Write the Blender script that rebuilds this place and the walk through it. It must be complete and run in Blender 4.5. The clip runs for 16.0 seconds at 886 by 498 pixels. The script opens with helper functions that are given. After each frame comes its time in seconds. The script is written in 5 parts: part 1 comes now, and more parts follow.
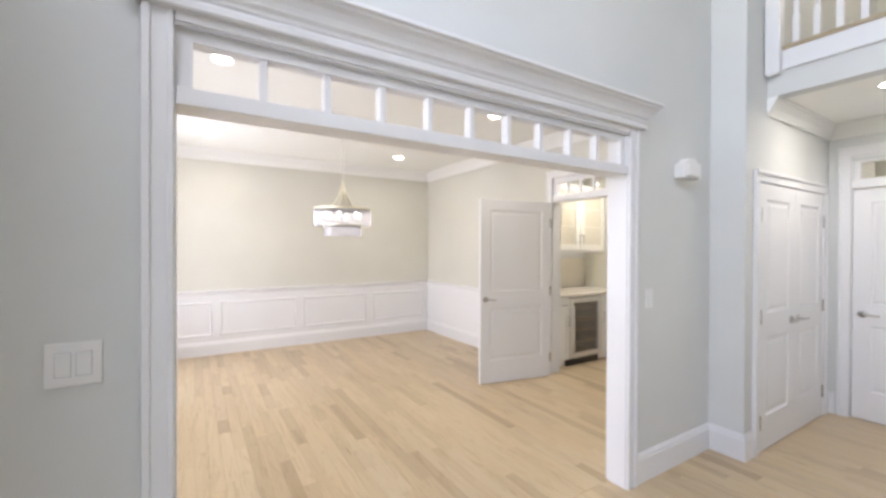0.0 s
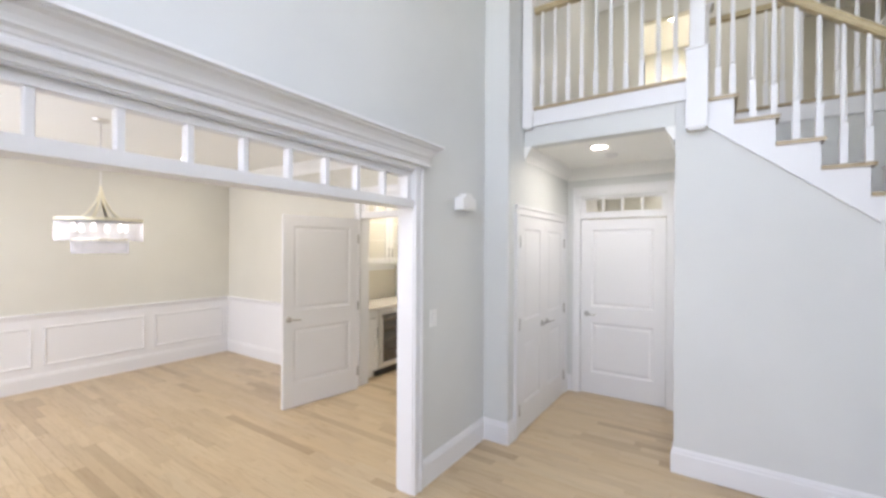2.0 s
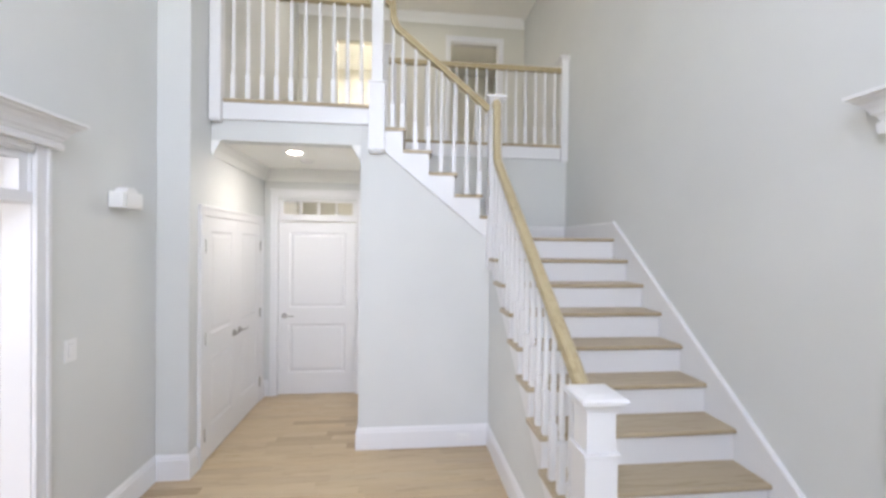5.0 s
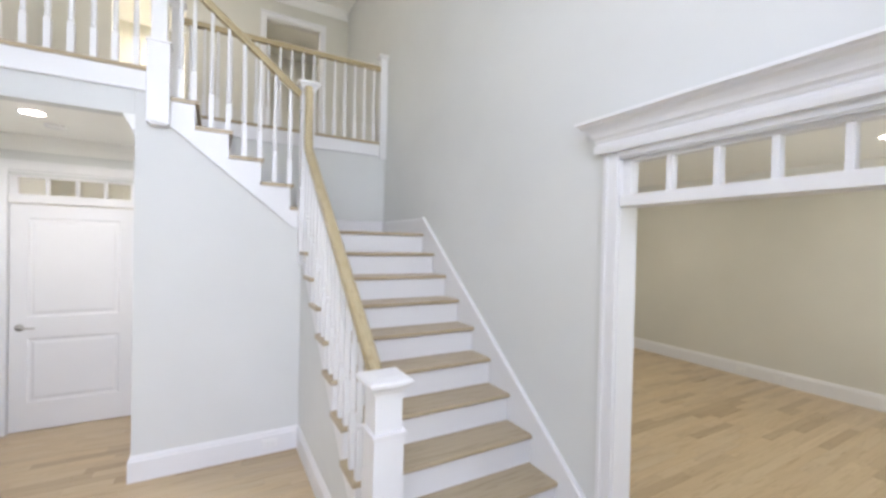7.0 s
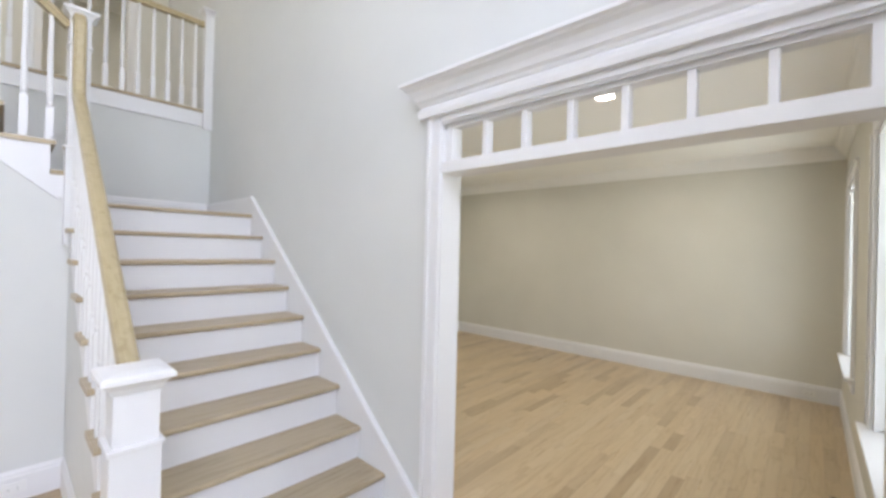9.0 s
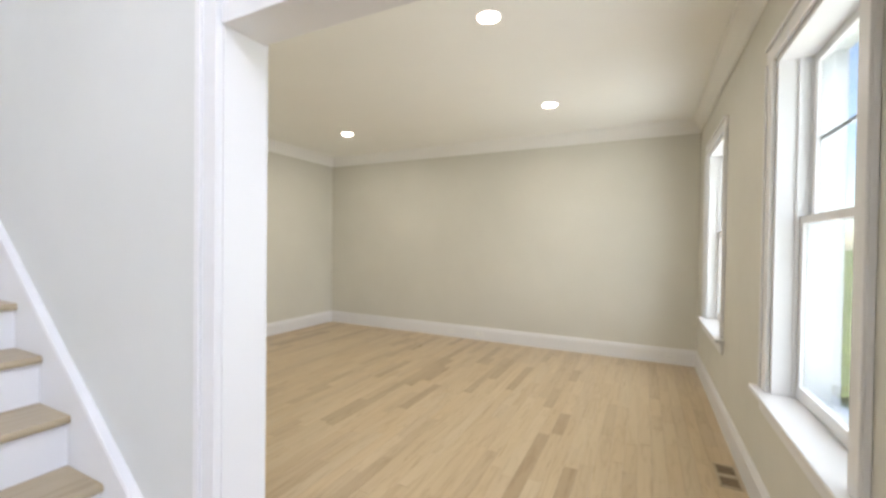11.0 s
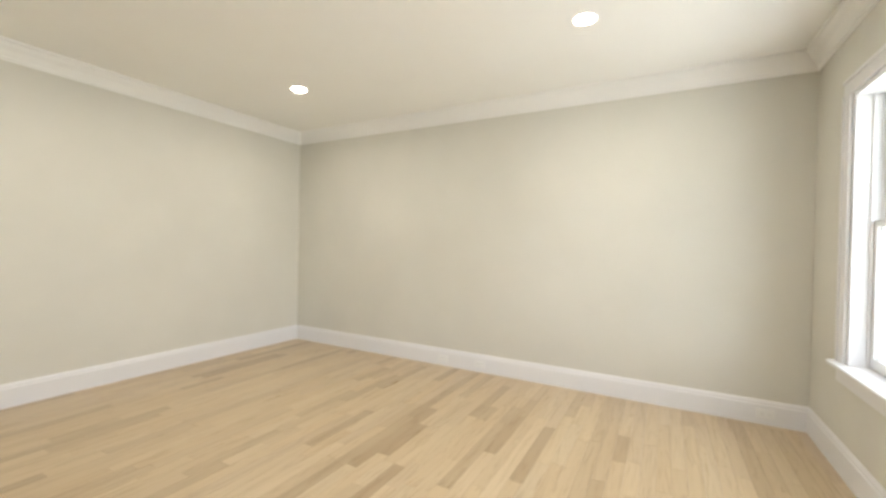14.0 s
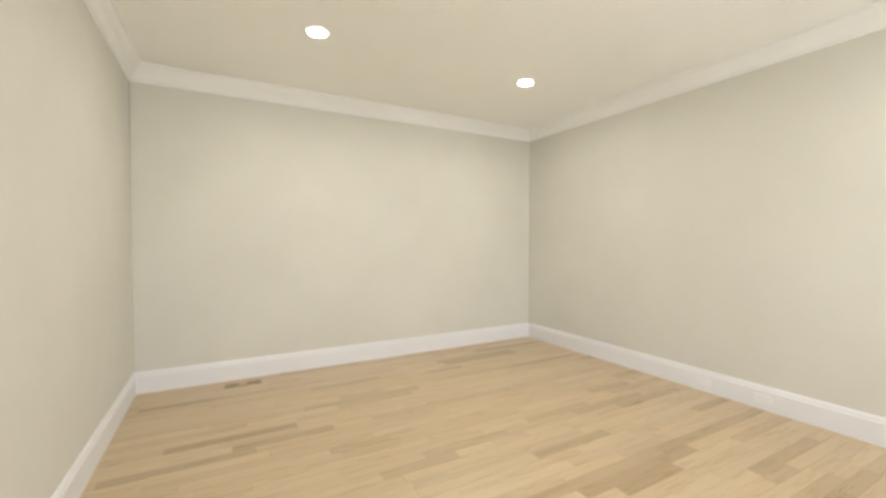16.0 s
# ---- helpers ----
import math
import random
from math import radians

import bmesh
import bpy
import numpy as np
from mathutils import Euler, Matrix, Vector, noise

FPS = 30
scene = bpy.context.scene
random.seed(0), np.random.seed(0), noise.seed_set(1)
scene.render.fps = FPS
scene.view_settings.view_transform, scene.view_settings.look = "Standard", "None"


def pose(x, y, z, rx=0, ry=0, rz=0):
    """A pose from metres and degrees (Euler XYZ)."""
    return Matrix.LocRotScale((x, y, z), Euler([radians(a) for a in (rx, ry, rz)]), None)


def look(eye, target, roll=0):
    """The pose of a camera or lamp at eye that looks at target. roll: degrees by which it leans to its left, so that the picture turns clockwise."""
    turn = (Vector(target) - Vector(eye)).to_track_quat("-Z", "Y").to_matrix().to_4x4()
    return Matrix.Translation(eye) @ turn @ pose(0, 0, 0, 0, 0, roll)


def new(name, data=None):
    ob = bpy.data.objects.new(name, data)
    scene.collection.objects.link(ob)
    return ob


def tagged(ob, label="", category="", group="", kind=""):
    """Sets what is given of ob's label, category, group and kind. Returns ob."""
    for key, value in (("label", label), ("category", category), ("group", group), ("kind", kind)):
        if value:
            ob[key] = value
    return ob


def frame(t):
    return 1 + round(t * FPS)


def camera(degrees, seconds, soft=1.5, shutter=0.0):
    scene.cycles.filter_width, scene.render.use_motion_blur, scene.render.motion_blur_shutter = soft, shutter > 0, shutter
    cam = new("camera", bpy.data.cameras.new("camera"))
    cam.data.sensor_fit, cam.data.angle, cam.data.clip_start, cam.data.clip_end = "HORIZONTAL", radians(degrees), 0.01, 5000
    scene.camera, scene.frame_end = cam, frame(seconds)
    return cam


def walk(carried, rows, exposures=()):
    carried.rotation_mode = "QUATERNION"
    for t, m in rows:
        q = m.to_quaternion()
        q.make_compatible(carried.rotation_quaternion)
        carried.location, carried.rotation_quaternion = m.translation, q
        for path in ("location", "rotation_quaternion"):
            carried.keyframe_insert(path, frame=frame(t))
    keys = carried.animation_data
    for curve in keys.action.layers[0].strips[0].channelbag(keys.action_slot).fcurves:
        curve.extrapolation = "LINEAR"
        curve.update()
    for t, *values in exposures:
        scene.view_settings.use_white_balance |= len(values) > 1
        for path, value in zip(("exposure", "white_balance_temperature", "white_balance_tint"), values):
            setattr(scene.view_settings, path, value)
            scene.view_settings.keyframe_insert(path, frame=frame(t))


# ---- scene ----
cam = camera(95.3, 16.0, 3.0)
EXPOSURE, TINT = 2.5, 15
PATH = [
    (0, (0.885, -0.406, 1.521), (1.937, 1.295, 1.509), 0.2),
    (0.5, (0.92, -0.468, 1.567), (2.138, 1.118, 1.559), 0.3),
    (1, (0.948, -0.511, 1.612), (2.317, 0.947, 1.612), 0.4),
    (1.5, (0.991, -0.536, 1.658), (2.511, 0.764, 1.656), 0.2),
    (2, (1.012, -0.577, 1.696), (2.671, 0.541, 1.693), 0.3),
    (2.5, (1.016, -0.595, 1.732), (2.795, 0.32, 1.729), 0.3),
    (3, (1.024, -0.586, 1.775), (2.903, 0.1, 1.757), 0.6),
    (3.5, (1.034, -0.577, 1.798), (2.982, -0.132, 1.765), 0.6),
    (4, (1.034, -0.618, 1.801), (3.022, -0.395, 1.778), 0.6),
    (4.2, (1.015, -0.636, 1.80), (3.008, -0.488, 1.778), 0.6),
    (6.3, (0.985, -0.745, 1.785), (2.834, -1.508, 1.765), 1.2),
    (6.5, (0.973, -0.773, 1.787), (2.798, -1.592, 1.766), 1.3),
    (7, (0.953, -0.827, 1.766), (2.694, -1.811, 1.744), 1.3),
    (7.5, (0.936, -0.924, 1.750), (2.589, -2.05, 1.723), 1.1),
    (8, (0.909, -1.017, 1.703), (2.47, -2.267, 1.689), 1.2),
    (8.5, (0.896, -1.107, 1.674), (2.363, -2.467, 1.647), 0.9),
    (9, (0.963, -1.175, 1.606), (2.314, -2.65, 1.611), 1.4),
    (9.5, (1.056, -1.262, 1.548), (2.29, -2.835, 1.546), 1.5),
    (10, (1.134, -1.436, 1.496), (2.25, -3.096, 1.481), 1.1),
    (10.2, (1.155, -1.533, 1.477), (2.228, -3.221, 1.454), 0.9),
    (12.3, (1.494, -2.527, 1.306), (2.157, -4.413, 1.309), 1.2),
    (12.5, (1.519, -2.637, 1.306), (2.172, -4.527, 1.309), 1.2),
    (13, (1.58, -2.914, 1.312), (2.285, -4.785, 1.308), 1.2),
    (13.5, (1.621, -3.193, 1.326), (2.417, -5.027, 1.318), 1.1),
    (14, (1.683, -3.409, 1.348), (2.646, -5.161, 1.329), 1.2),
    (14.5, (1.810, -3.575, 1.390), (2.959, -5.211, 1.330), 1.2),
    (15, (1.89, -3.64, 1.395), (3.227, -5.126, 1.335), 1.0),
    (15.5, (1.87, -3.645, 1.372), (3.452, -4.866, 1.315), 0.2),
    (16, (1.833, -3.632, 1.34), (3.585, -4.595, 1.297), 0.0),
]
walk(cam, [(t, look(eye, target, roll)) for t, eye, target, roll in PATH],
     [(t, EXPOSURE + more, 6500, TINT) for t, more in ((0, -0.05), (2.5, -0.03), (4.2, 0.0), (6.5, 0.08), (8.5, 0.15), (10.2, 0.32), (12.5, 0.60), (14, 0.76), (16, 0.86))])

# ---- daylight ----
world = bpy.data.worlds.new("world")
scene.world = world
world.use_nodes = True
wn = world.node_tree.nodes
sky = wn.new("ShaderNodeTexSky")
sky.sky_type, sky.sun_disc, sky.sun_elevation, sky.sun_rotation = "NISHITA", False, radians(62), radians(60)
wn["Background"].inputs["Strength"].default_value = 0.12
world.node_tree.links.new(sky.outputs[0], wn["Background"].inputs["Color"])
sun = bpy.data.lights.new("sun", "SUN")
sun.energy, sun.angle, sun.color = 4.2, radians(0.6), (1.0, 0.95, 0.88)
new("sun", sun).matrix_world = look((8.66, 5.0, 18.8), (0, 0, 0))

DAY = (0.868, 0.885, 0.985)
LAWN_DAY = (0.885, 0.93, 0.935)            # sky light mixed with light off the sunlit lawn
WARM = (1.0, 0.95, 0.845)


def window_light(x, y, z, w, h, watts, toward, colour=DAY):
    """Sky light that comes in through one glazed opening."""
    d = bpy.data.lights.new("window_light", "AREA")
    d.shape, d.size, d.size_y, d.energy, d.color = "RECTANGLE", w, h, watts, colour
    new("window_light", d).matrix_world = look((x, y, z), (x + toward[0], y + toward[1], z + toward[2]))


FRONT_X = 0.28
UPWIN = (-1.75, 0.65, 2.75, 4.9)
LOWWIN = (-1.25, 0.15, 0.35, 2.25)
DIM = 0.15
window_light(FRONT_X - 0.16, -0.55, 3.82, 2.3, 2.1, 124 * DIM, (1, 0, -0.3))
window_light(FRONT_X - 0.16, -0.55, 1.30, 1.3, 1.7, 22 * DIM, (1, 0, 0))
for wx, wy, watts in ((0.43, -3.94, 31), (0.43, -6.29, 36), (-0.375, 2.60, 68), (-0.375, 4.75, 108)):
    window_light(wx, wy, 1.50, 0.85, 1.5, watts * DIM, (1, 0, 0), LAWN_DAY if wy < 0 else DAY)

# ---- materials ----


def nodes_of(name):
    m = bpy.data.materials.new(name)
    m.use_nodes = True
    nt = m.node_tree
    return m, nt, nt.nodes["Principled BSDF"]


def ramp(nt, fac, stops):
    r = nt.nodes.new("ShaderNodeValToRGB")
    els = r.color_ramp.elements
    while len(els) < len(stops):
        els.new(0.5)
    for e, (p, c) in zip(els, stops):
        e.position, e.color = p, (*c, 1)
    nt.links.new(fac, r.inputs[0])
    return r.outputs[0]


def noise_tex(nt, scale, detail=3.0, rough=0.5, stretch=None):
    geo = nt.nodes.new("ShaderNodeNewGeometry")
    vec = geo.outputs["Position"]
    if stretch:
        mp = nt.nodes.new("ShaderNodeMapping")
        mp.inputs["Scale"].default_value = stretch
        nt.links.new(vec, mp.inputs["Vector"])
        vec = mp.outputs[0]
    n = nt.nodes.new("ShaderNodeTexNoise")
    n.inputs["Scale"].default_value, n.inputs["Detail"].default_value, n.inputs["Roughness"].default_value = scale, detail, rough
    nt.links.new(vec, n.inputs["Vector"])
    return n.outputs["Fac"]


def bump(nt, bsdf, height, strength, distance=0.002):
    b = nt.nodes.new("ShaderNodeBump")
    b.inputs["Strength"].default_value, b.inputs["Distance"].default_value = strength, distance
    nt.links.new(height, b.inputs["Height"])
    nt.links.new(b.outputs[0], bsdf.inputs["Normal"])


def paint(name, colour, rough, vary=0.03, grain=180.0, relief=0.12, spec=0.4):
    """Painted surface: soft mottling at arm's length and roller stipple close up."""
    m, nt, p = nodes_of(name)
    lo = tuple(c * (1 - vary) for c in colour)
    hi = tuple(min(1, c * (1 + vary)) for c in colour)
    big = noise_tex(nt, 1.3, 4)
    nt.links.new(ramp(nt, big, [(0.3, lo), (0.7, hi)]), p.inputs["Base Color"])
    fine = noise_tex(nt, grain, 2)
    bump(nt, p, fine, relief, 0.001)
    mid = noise_tex(nt, 9, 3)
    nt.links.new(ramp(nt, mid, [(0.2, (rough * 0.85,) * 3), (0.8, (min(1, rough * 1.15),) * 3)]), p.inputs["Roughness"])
    p.inputs["Specular IOR Level"].default_value = spec
    return m


def wood(name, tones, per_object, rough=0.32, along="y", spread=1.0):
    """Oak with a satin coat; each board takes its own tone."""
    m, nt, p = nodes_of(name)
    stretch = {"y": (26, 1.6, 26), "x": (1.6, 26, 26), "z": (26, 26, 1.6)}[along]
    if per_object == "object":
        rnd = nt.nodes.new("ShaderNodeObjectInfo").outputs["Random"]
    else:
        rnd = nt.nodes.new("ShaderNodeNewGeometry").outputs["Random Per Island"]
    geo = nt.nodes.new("ShaderNodeNewGeometry")
    shift = nt.nodes.new("ShaderNodeVectorMath")
    shift.operation = "SCALE"
    comb = nt.nodes.new("ShaderNodeCombineXYZ")
    for i in range(3):
        nt.links.new(rnd, comb.inputs[i])
    nt.links.new(comb.outputs[0], shift.inputs[0])
    shift.inputs["Scale"].default_value = 37.0
    add = nt.nodes.new("ShaderNodeVectorMath")
    nt.links.new(geo.outputs["Position"], add.inputs[0])
    nt.links.new(shift.outputs[0], add.inputs[1])
    mp = nt.nodes.new("ShaderNodeMapping")
    mp.inputs["Scale"].default_value = stretch
    nt.links.new(add.outputs[0], mp.inputs["Vector"])
    grain = nt.nodes.new("ShaderNodeTexNoise")
    grain.inputs["Scale"].default_value, grain.inputs["Detail"].default_value, grain.inputs["Roughness"].default_value = 1.0, 5, 0.62
    grain.inputs["Distortion"].default_value = 0.6
    nt.links.new(mp.outputs[0], grain.inputs["Vector"])
    base = ramp(nt, rnd, [(i / (len(tones) - 1), c) for i, c in enumerate(tones)])
    streak = ramp(nt, grain.outputs["Fac"], [(0.28, (0.86, 0.83, 0.78)), (0.5, (1, 1, 1)), (0.75, (1.05, 1.05, 1.04))])
    mul = nt.nodes.new("ShaderNodeMix")
    mul.data_type, mul.blend_type = "RGBA", "MULTIPLY"
    mul.inputs["Factor"].default_value = spread
    nt.links.new(base, mul.inputs["A"])
    nt.links.new(streak, mul.inputs["B"])
    mp2 = nt.nodes.new("ShaderNodeMapping")
    mp2.inputs["Scale"].default_value = tuple(v * 1.9 if v > 10 else v * 3.0 for v in stretch)
    nt.links.new(add.outputs[0], mp2.inputs["Vector"])
    fleck = nt.nodes.new("ShaderNodeTexNoise")
    fleck.inputs["Scale"].default_value, fleck.inputs["Detail"].default_value, fleck.inputs["Distortion"].default_value = 0.55, 6, 1.4
    nt.links.new(mp2.outputs[0], fleck.inputs["Vector"])
    dark = ramp(nt, fleck.outputs["Fac"], [(0.36, (0.74, 0.69, 0.62)), (0.47, (1, 1, 1)), (0.70, (1, 1, 1)), (0.80, (0.86, 0.83, 0.78))])
    mul2 = nt.nodes.new("ShaderNodeMix")
    mul2.data_type, mul2.blend_type = "RGBA", "MULTIPLY"
    mul2.inputs["Factor"].default_value = 0.75 * spread
    nt.links.new(mul.outputs["Result"], mul2.inputs["A"])
    nt.links.new(dark, mul2.inputs["B"])
    nt.links.new(mul2.outputs["Result"], p.inputs["Base Color"])
    nt.links.new(ramp(nt, grain.outputs["Fac"], [(0.3, (rough * 1.2,) * 3), (0.7, (rough * 0.9,) * 3)]), p.inputs["Roughness"])
    bump(nt, p, grain.outputs["Fac"], 0.08, 0.001)
    p.inputs["Specular IOR Level"].default_value = 0.45
    return m


def metal(name, colour, rough):
    m, nt, p = nodes_of(name)
    p.inputs["Metallic"].default_value = 1.0
    p.inputs["Base Color"].default_value = (*colour, 1)
    n = noise_tex(nt, 60, 2, stretch=(1, 1, 8))
    nt.links.new(ramp(nt, n, [(0.3, (rough * 0.8,) * 3), (0.7, (rough * 1.25,) * 3)]), p.inputs["Roughness"])
    return m


def glow(name, colour, strength):
    m, nt, p = nodes_of(name)
    p.inputs["Emission Color"].default_value = (*colour, 1)
    p.inputs["Emission Strength"].default_value = strength
    p.inputs["Base Color"].default_value = (0.8, 0.8, 0.8, 1)
    return m


def glass(name, tint=(1, 1, 1), rough=0.0, least=0.03, most=0.7):
    """Thin pane: mostly clear, with a sheen that grows at grazing angles."""
    m = bpy.data.materials.new(name)
    m.use_nodes = True
    nt = m.node_tree
    nt.nodes.clear()
    out = nt.nodes.new("ShaderNodeOutputMaterial")
    tr, gl, mix, lw = (nt.nodes.new(k) for k in ("ShaderNodeBsdfTransparent", "ShaderNodeBsdfGlossy", "ShaderNodeMixShader", "ShaderNodeLayerWeight"))
    tr.inputs["Color"].default_value = (*tint, 1)
    gl.inputs["Roughness"].default_value = rough
    lw.inputs["Blend"].default_value = 0.5
    power = nt.nodes.new("ShaderNodeMath")
    power.operation = "POWER"
    power.inputs[1].default_value = 4.0
    nt.links.new(lw.outputs["Facing"], power.inputs[0])
    amount = nt.nodes.new("ShaderNodeMapRange")
    amount.inputs["To Min"].default_value, amount.inputs["To Max"].default_value = least, most
    nt.links.new(power.outputs[0], amount.inputs["Value"])
    nt.links.new(amount.outputs[0], mix.inputs[0])
    nt.links.new(tr.outputs[0], mix.inputs[1])
    nt.links.new(gl.outputs[0], mix.inputs[2])
    nt.links.new(mix.outputs[0], out.inputs["Surface"])
    return m


# one grey paint, toned twice: cool daylight and warm lamplight put into the colour
M_FOYER = paint("daylit_wall_paint", (0.66, 0.67, 0.655), 0.62)
M_ROOM = paint("lamplit_wall_paint", (0.640, 0.627, 0.560), 0.62)
M_CEIL = paint("ceiling_paint", (0.92, 0.92, 0.885), 0.8, 0.015)
M_TRIM = paint("white_trim_paint", (0.77, 0.77, 0.775), 0.34, 0.015, 60, 0.05)
# trim white lightened: the colour makes up for light the crown lacks
M_CROWN = paint("lightened_crown_white", (0.86, 0.86, 0.835), 0.5, 0.015, 60, 0.04)
M_DOOR = paint("white_door_paint", (0.77, 0.77, 0.775), 0.36, 0.015, 60, 0.05)
M_CAB = paint("white_cabinet_paint", (0.78, 0.77, 0.74), 0.35, 0.015, 60, 0.04)
M_PLASTIC = paint("white_plastic", (0.80, 0.80, 0.79), 0.3, 0.01, 90, 0.03)
OAK = [(0.390, 0.288, 0.172), (0.435, 0.332, 0.205), (0.512, 0.398, 0.252), (0.528, 0.409, 0.256), (0.548, 0.431, 0.273), (0.538, 0.431, 0.283), (0.568, 0.449, 0.290),
       (0.540, 0.423, 0.270), (0.552, 0.426, 0.265), (0.508, 0.391, 0.243), (0.522, 0.411, 0.271), (0.460, 0.350, 0.217)]
M_PLANK = wood("oak_plank", OAK, "object", 0.30, "y", 0.6)
M_PLANKS = wood("oak_plank_field", OAK, "island", 0.30, "y", 0.6)
M_TREAD = wood("oak_tread", [(0.43, 0.355, 0.24), (0.46, 0.38, 0.26)], "object", 0.38, "y", 0.7)
M_TREADX = wood("oak_tread_cross", [(0.43, 0.355, 0.24), (0.46, 0.38, 0.26)], "object", 0.38, "x", 0.7)
M_RAIL = wood("oak_handrail", [(0.45, 0.375, 0.225), (0.47, 0.39, 0.24)], "object", 0.33, "x", 0.6)
M_SUB = paint("dark_joint", (0.28, 0.21, 0.13), 0.8)
M_STEEL = metal("brushed_steel", (0.74, 0.73, 0.71), 0.55)
M_NICKEL = metal("satin_nickel", (0.50, 0.49, 0.47), 0.28)
M_GOLD = metal("pale_gold", (0.86, 0.82, 0.66), 0.4)
M_DARK = paint("grey_liner", (0.24, 0.23, 0.215), 0.45)
# grey that stands in for shade in the switch grooves
M_GROOVE = paint("groove_grey", (0.45, 0.45, 0.45), 0.5)
M_BLACK = paint("black_plastic", (0.02, 0.02, 0.02), 0.4)
M_VENT = paint("brown_grille", (0.20, 0.14, 0.08), 0.45)
M_OAKVENT = paint("oak_grille", (0.30, 0.22, 0.12), 0.4)
M_LEAF = paint("leaves", (0.07, 0.10, 0.035), 0.7, 0.35, 3, 0.2)
M_BARK = paint("bark", (0.12, 0.09, 0.065), 0.9, 0.3, 20, 0.5)
M_STONE = paint("pale_stone_top", (0.74, 0.70, 0.62), 0.18, 0.08, 20, 0.02)
M_TILE = paint("cream_wall_tile", (0.70, 0.66, 0.57), 0.22, 0.03, 30, 0.03)
M_GLASS = glass("window_glass")
# tint added to tone down the bright lamps and outdoors behind the sash panes
M_DIMGLASS = glass("dimming_window_glass", (0.60, 0.61, 0.60))
M_DARKGLASS = glass("smoked_glass", (0.78, 0.74, 0.70), 0.03, 0.10, 0.7)
M_LAMP = glow("lamp_disc", (1.0, 0.92, 0.78), 30.0 * DIM)
M_BULB = glow("bulb", (1.0, 0.92, 0.78), 7.0 * DIM)
M_CABLIGHT = glow("cabinet_light_strip", (1.0, 0.88, 0.66), 6.5 * DIM)
M_FRIDGELIGHT = glow("fridge_light_strip", (1.0, 0.94, 0.84), 22.0 * DIM)
M_LAWN = paint("lawn", (0.115, 0.145, 0.06), 0.9, 0.35, 8, 0.5)


def mixed(name, shaders):
    """Blends shader nodes: each (kind, colour, roughness, share), the shares taken one after another."""
    m = bpy.data.materials.new(name)
    m.use_nodes = True
    nt = m.node_tree
    nt.nodes.clear()
    out = nt.nodes.new("ShaderNodeOutputMaterial")
    last = None
    for kind, colour, rough, share in shaders:
        n = nt.nodes.new(kind)
        n.inputs["Color"].default_value = (*colour, 1)
        if rough is not None:
            n.inputs["Roughness"].default_value = rough
        if last is None:
            last = n.outputs[0]
            continue
        mix = nt.nodes.new("ShaderNodeMixShader")
        mix.inputs[0].default_value = share
        nt.links.new(last, mix.inputs[1])
        nt.links.new(n.outputs[0], mix.inputs[2])
        last = mix.outputs[0]
    nt.links.new(last, out.inputs["Surface"])
    return m


M_CRYSTAL = mixed("crystal", [("ShaderNodeBsdfTransparent", (0.96, 0.96, 0.98), None, 1), ("ShaderNodeBsdfTranslucent", (0.95, 0.95, 0.97), None, 0.10), ("ShaderNodeBsdfGlossy", (0.95, 0.95, 0.97), 0.28, 0.08)])
M_FROST = mixed("frosted_glass", [("ShaderNodeBsdfTransparent", (0.95, 0.95, 0.93), None, 1), ("ShaderNodeBsdfTranslucent", (0.92, 0.90, 0.84), None, 0.75), ("ShaderNodeBsdfGlossy", (0.9, 0.9, 0.9), 0.25, 0.05)])

# ---- building helpers ----
SHIFT = {}


def thing(name, at=(0, 0, 0), label="", category="", group="", kind="", m=None):
    """A top-level Empty. With at, its parts are written in world metres; with m, in its own."""
    ob = new(name)
    ob.empty_display_size = 0.1
    ob.matrix_world = m if m is not None else Matrix.Translation(at)
    SHIFT[ob.name] = Vector((0, 0, 0)) if m is not None else Vector(at)
    return tagged(ob, label, category, group, kind)


def part(name, bm, material, parent, label=""):
    """Links a bmesh as one mesh object under a thing or a part."""
    shift = SHIFT[parent.name]
    if shift.length:
        bmesh.ops.translate(bm, verts=bm.verts, vec=-shift)
    bmesh.ops.recalc_face_normals(bm, faces=bm.faces)
    me = bpy.data.meshes.new(name)
    bm.to_mesh(me)
    bm.free()
    me.materials.append(material)
    ob = new(name, me)
    ob.parent = parent
    SHIFT[ob.name] = shift
    if label:
        ob["label"] = label
    return ob


def solid(name, bm, material, label="", category="", kind="structure", group=""):
    """A top-level mesh, written in world metres, with its origin at its base."""
    bmesh.ops.recalc_face_normals(bm, faces=bm.faces)
    lo = [min(v.co[i] for v in bm.verts) for i in range(3)]
    hi = [max(v.co[i] for v in bm.verts) for i in range(3)]
    at = Vector(((lo[0] + hi[0]) / 2, (lo[1] + hi[1]) / 2, lo[2]))
    bmesh.ops.translate(bm, verts=bm.verts, vec=-at)
    me = bpy.data.meshes.new(name)
    bm.to_mesh(me)
    bm.free()
    me.materials.append(material)
    ob = new(name, me)
    ob.location = at
    SHIFT[ob.name] = at
    return tagged(ob, label, category, group, kind)


def again(ob, parent, offset, turn=0):
    """Another part on the same mesh, moved by offset."""
    c = ob.copy()
    scene.collection.objects.link(c)
    c.parent = parent
    c.matrix_basis = Matrix.Translation(offset) @ ob.matrix_basis @ pose(0, 0, 0, 0, 0, turn)
    SHIFT[c.name] = SHIFT[parent.name]
    return c


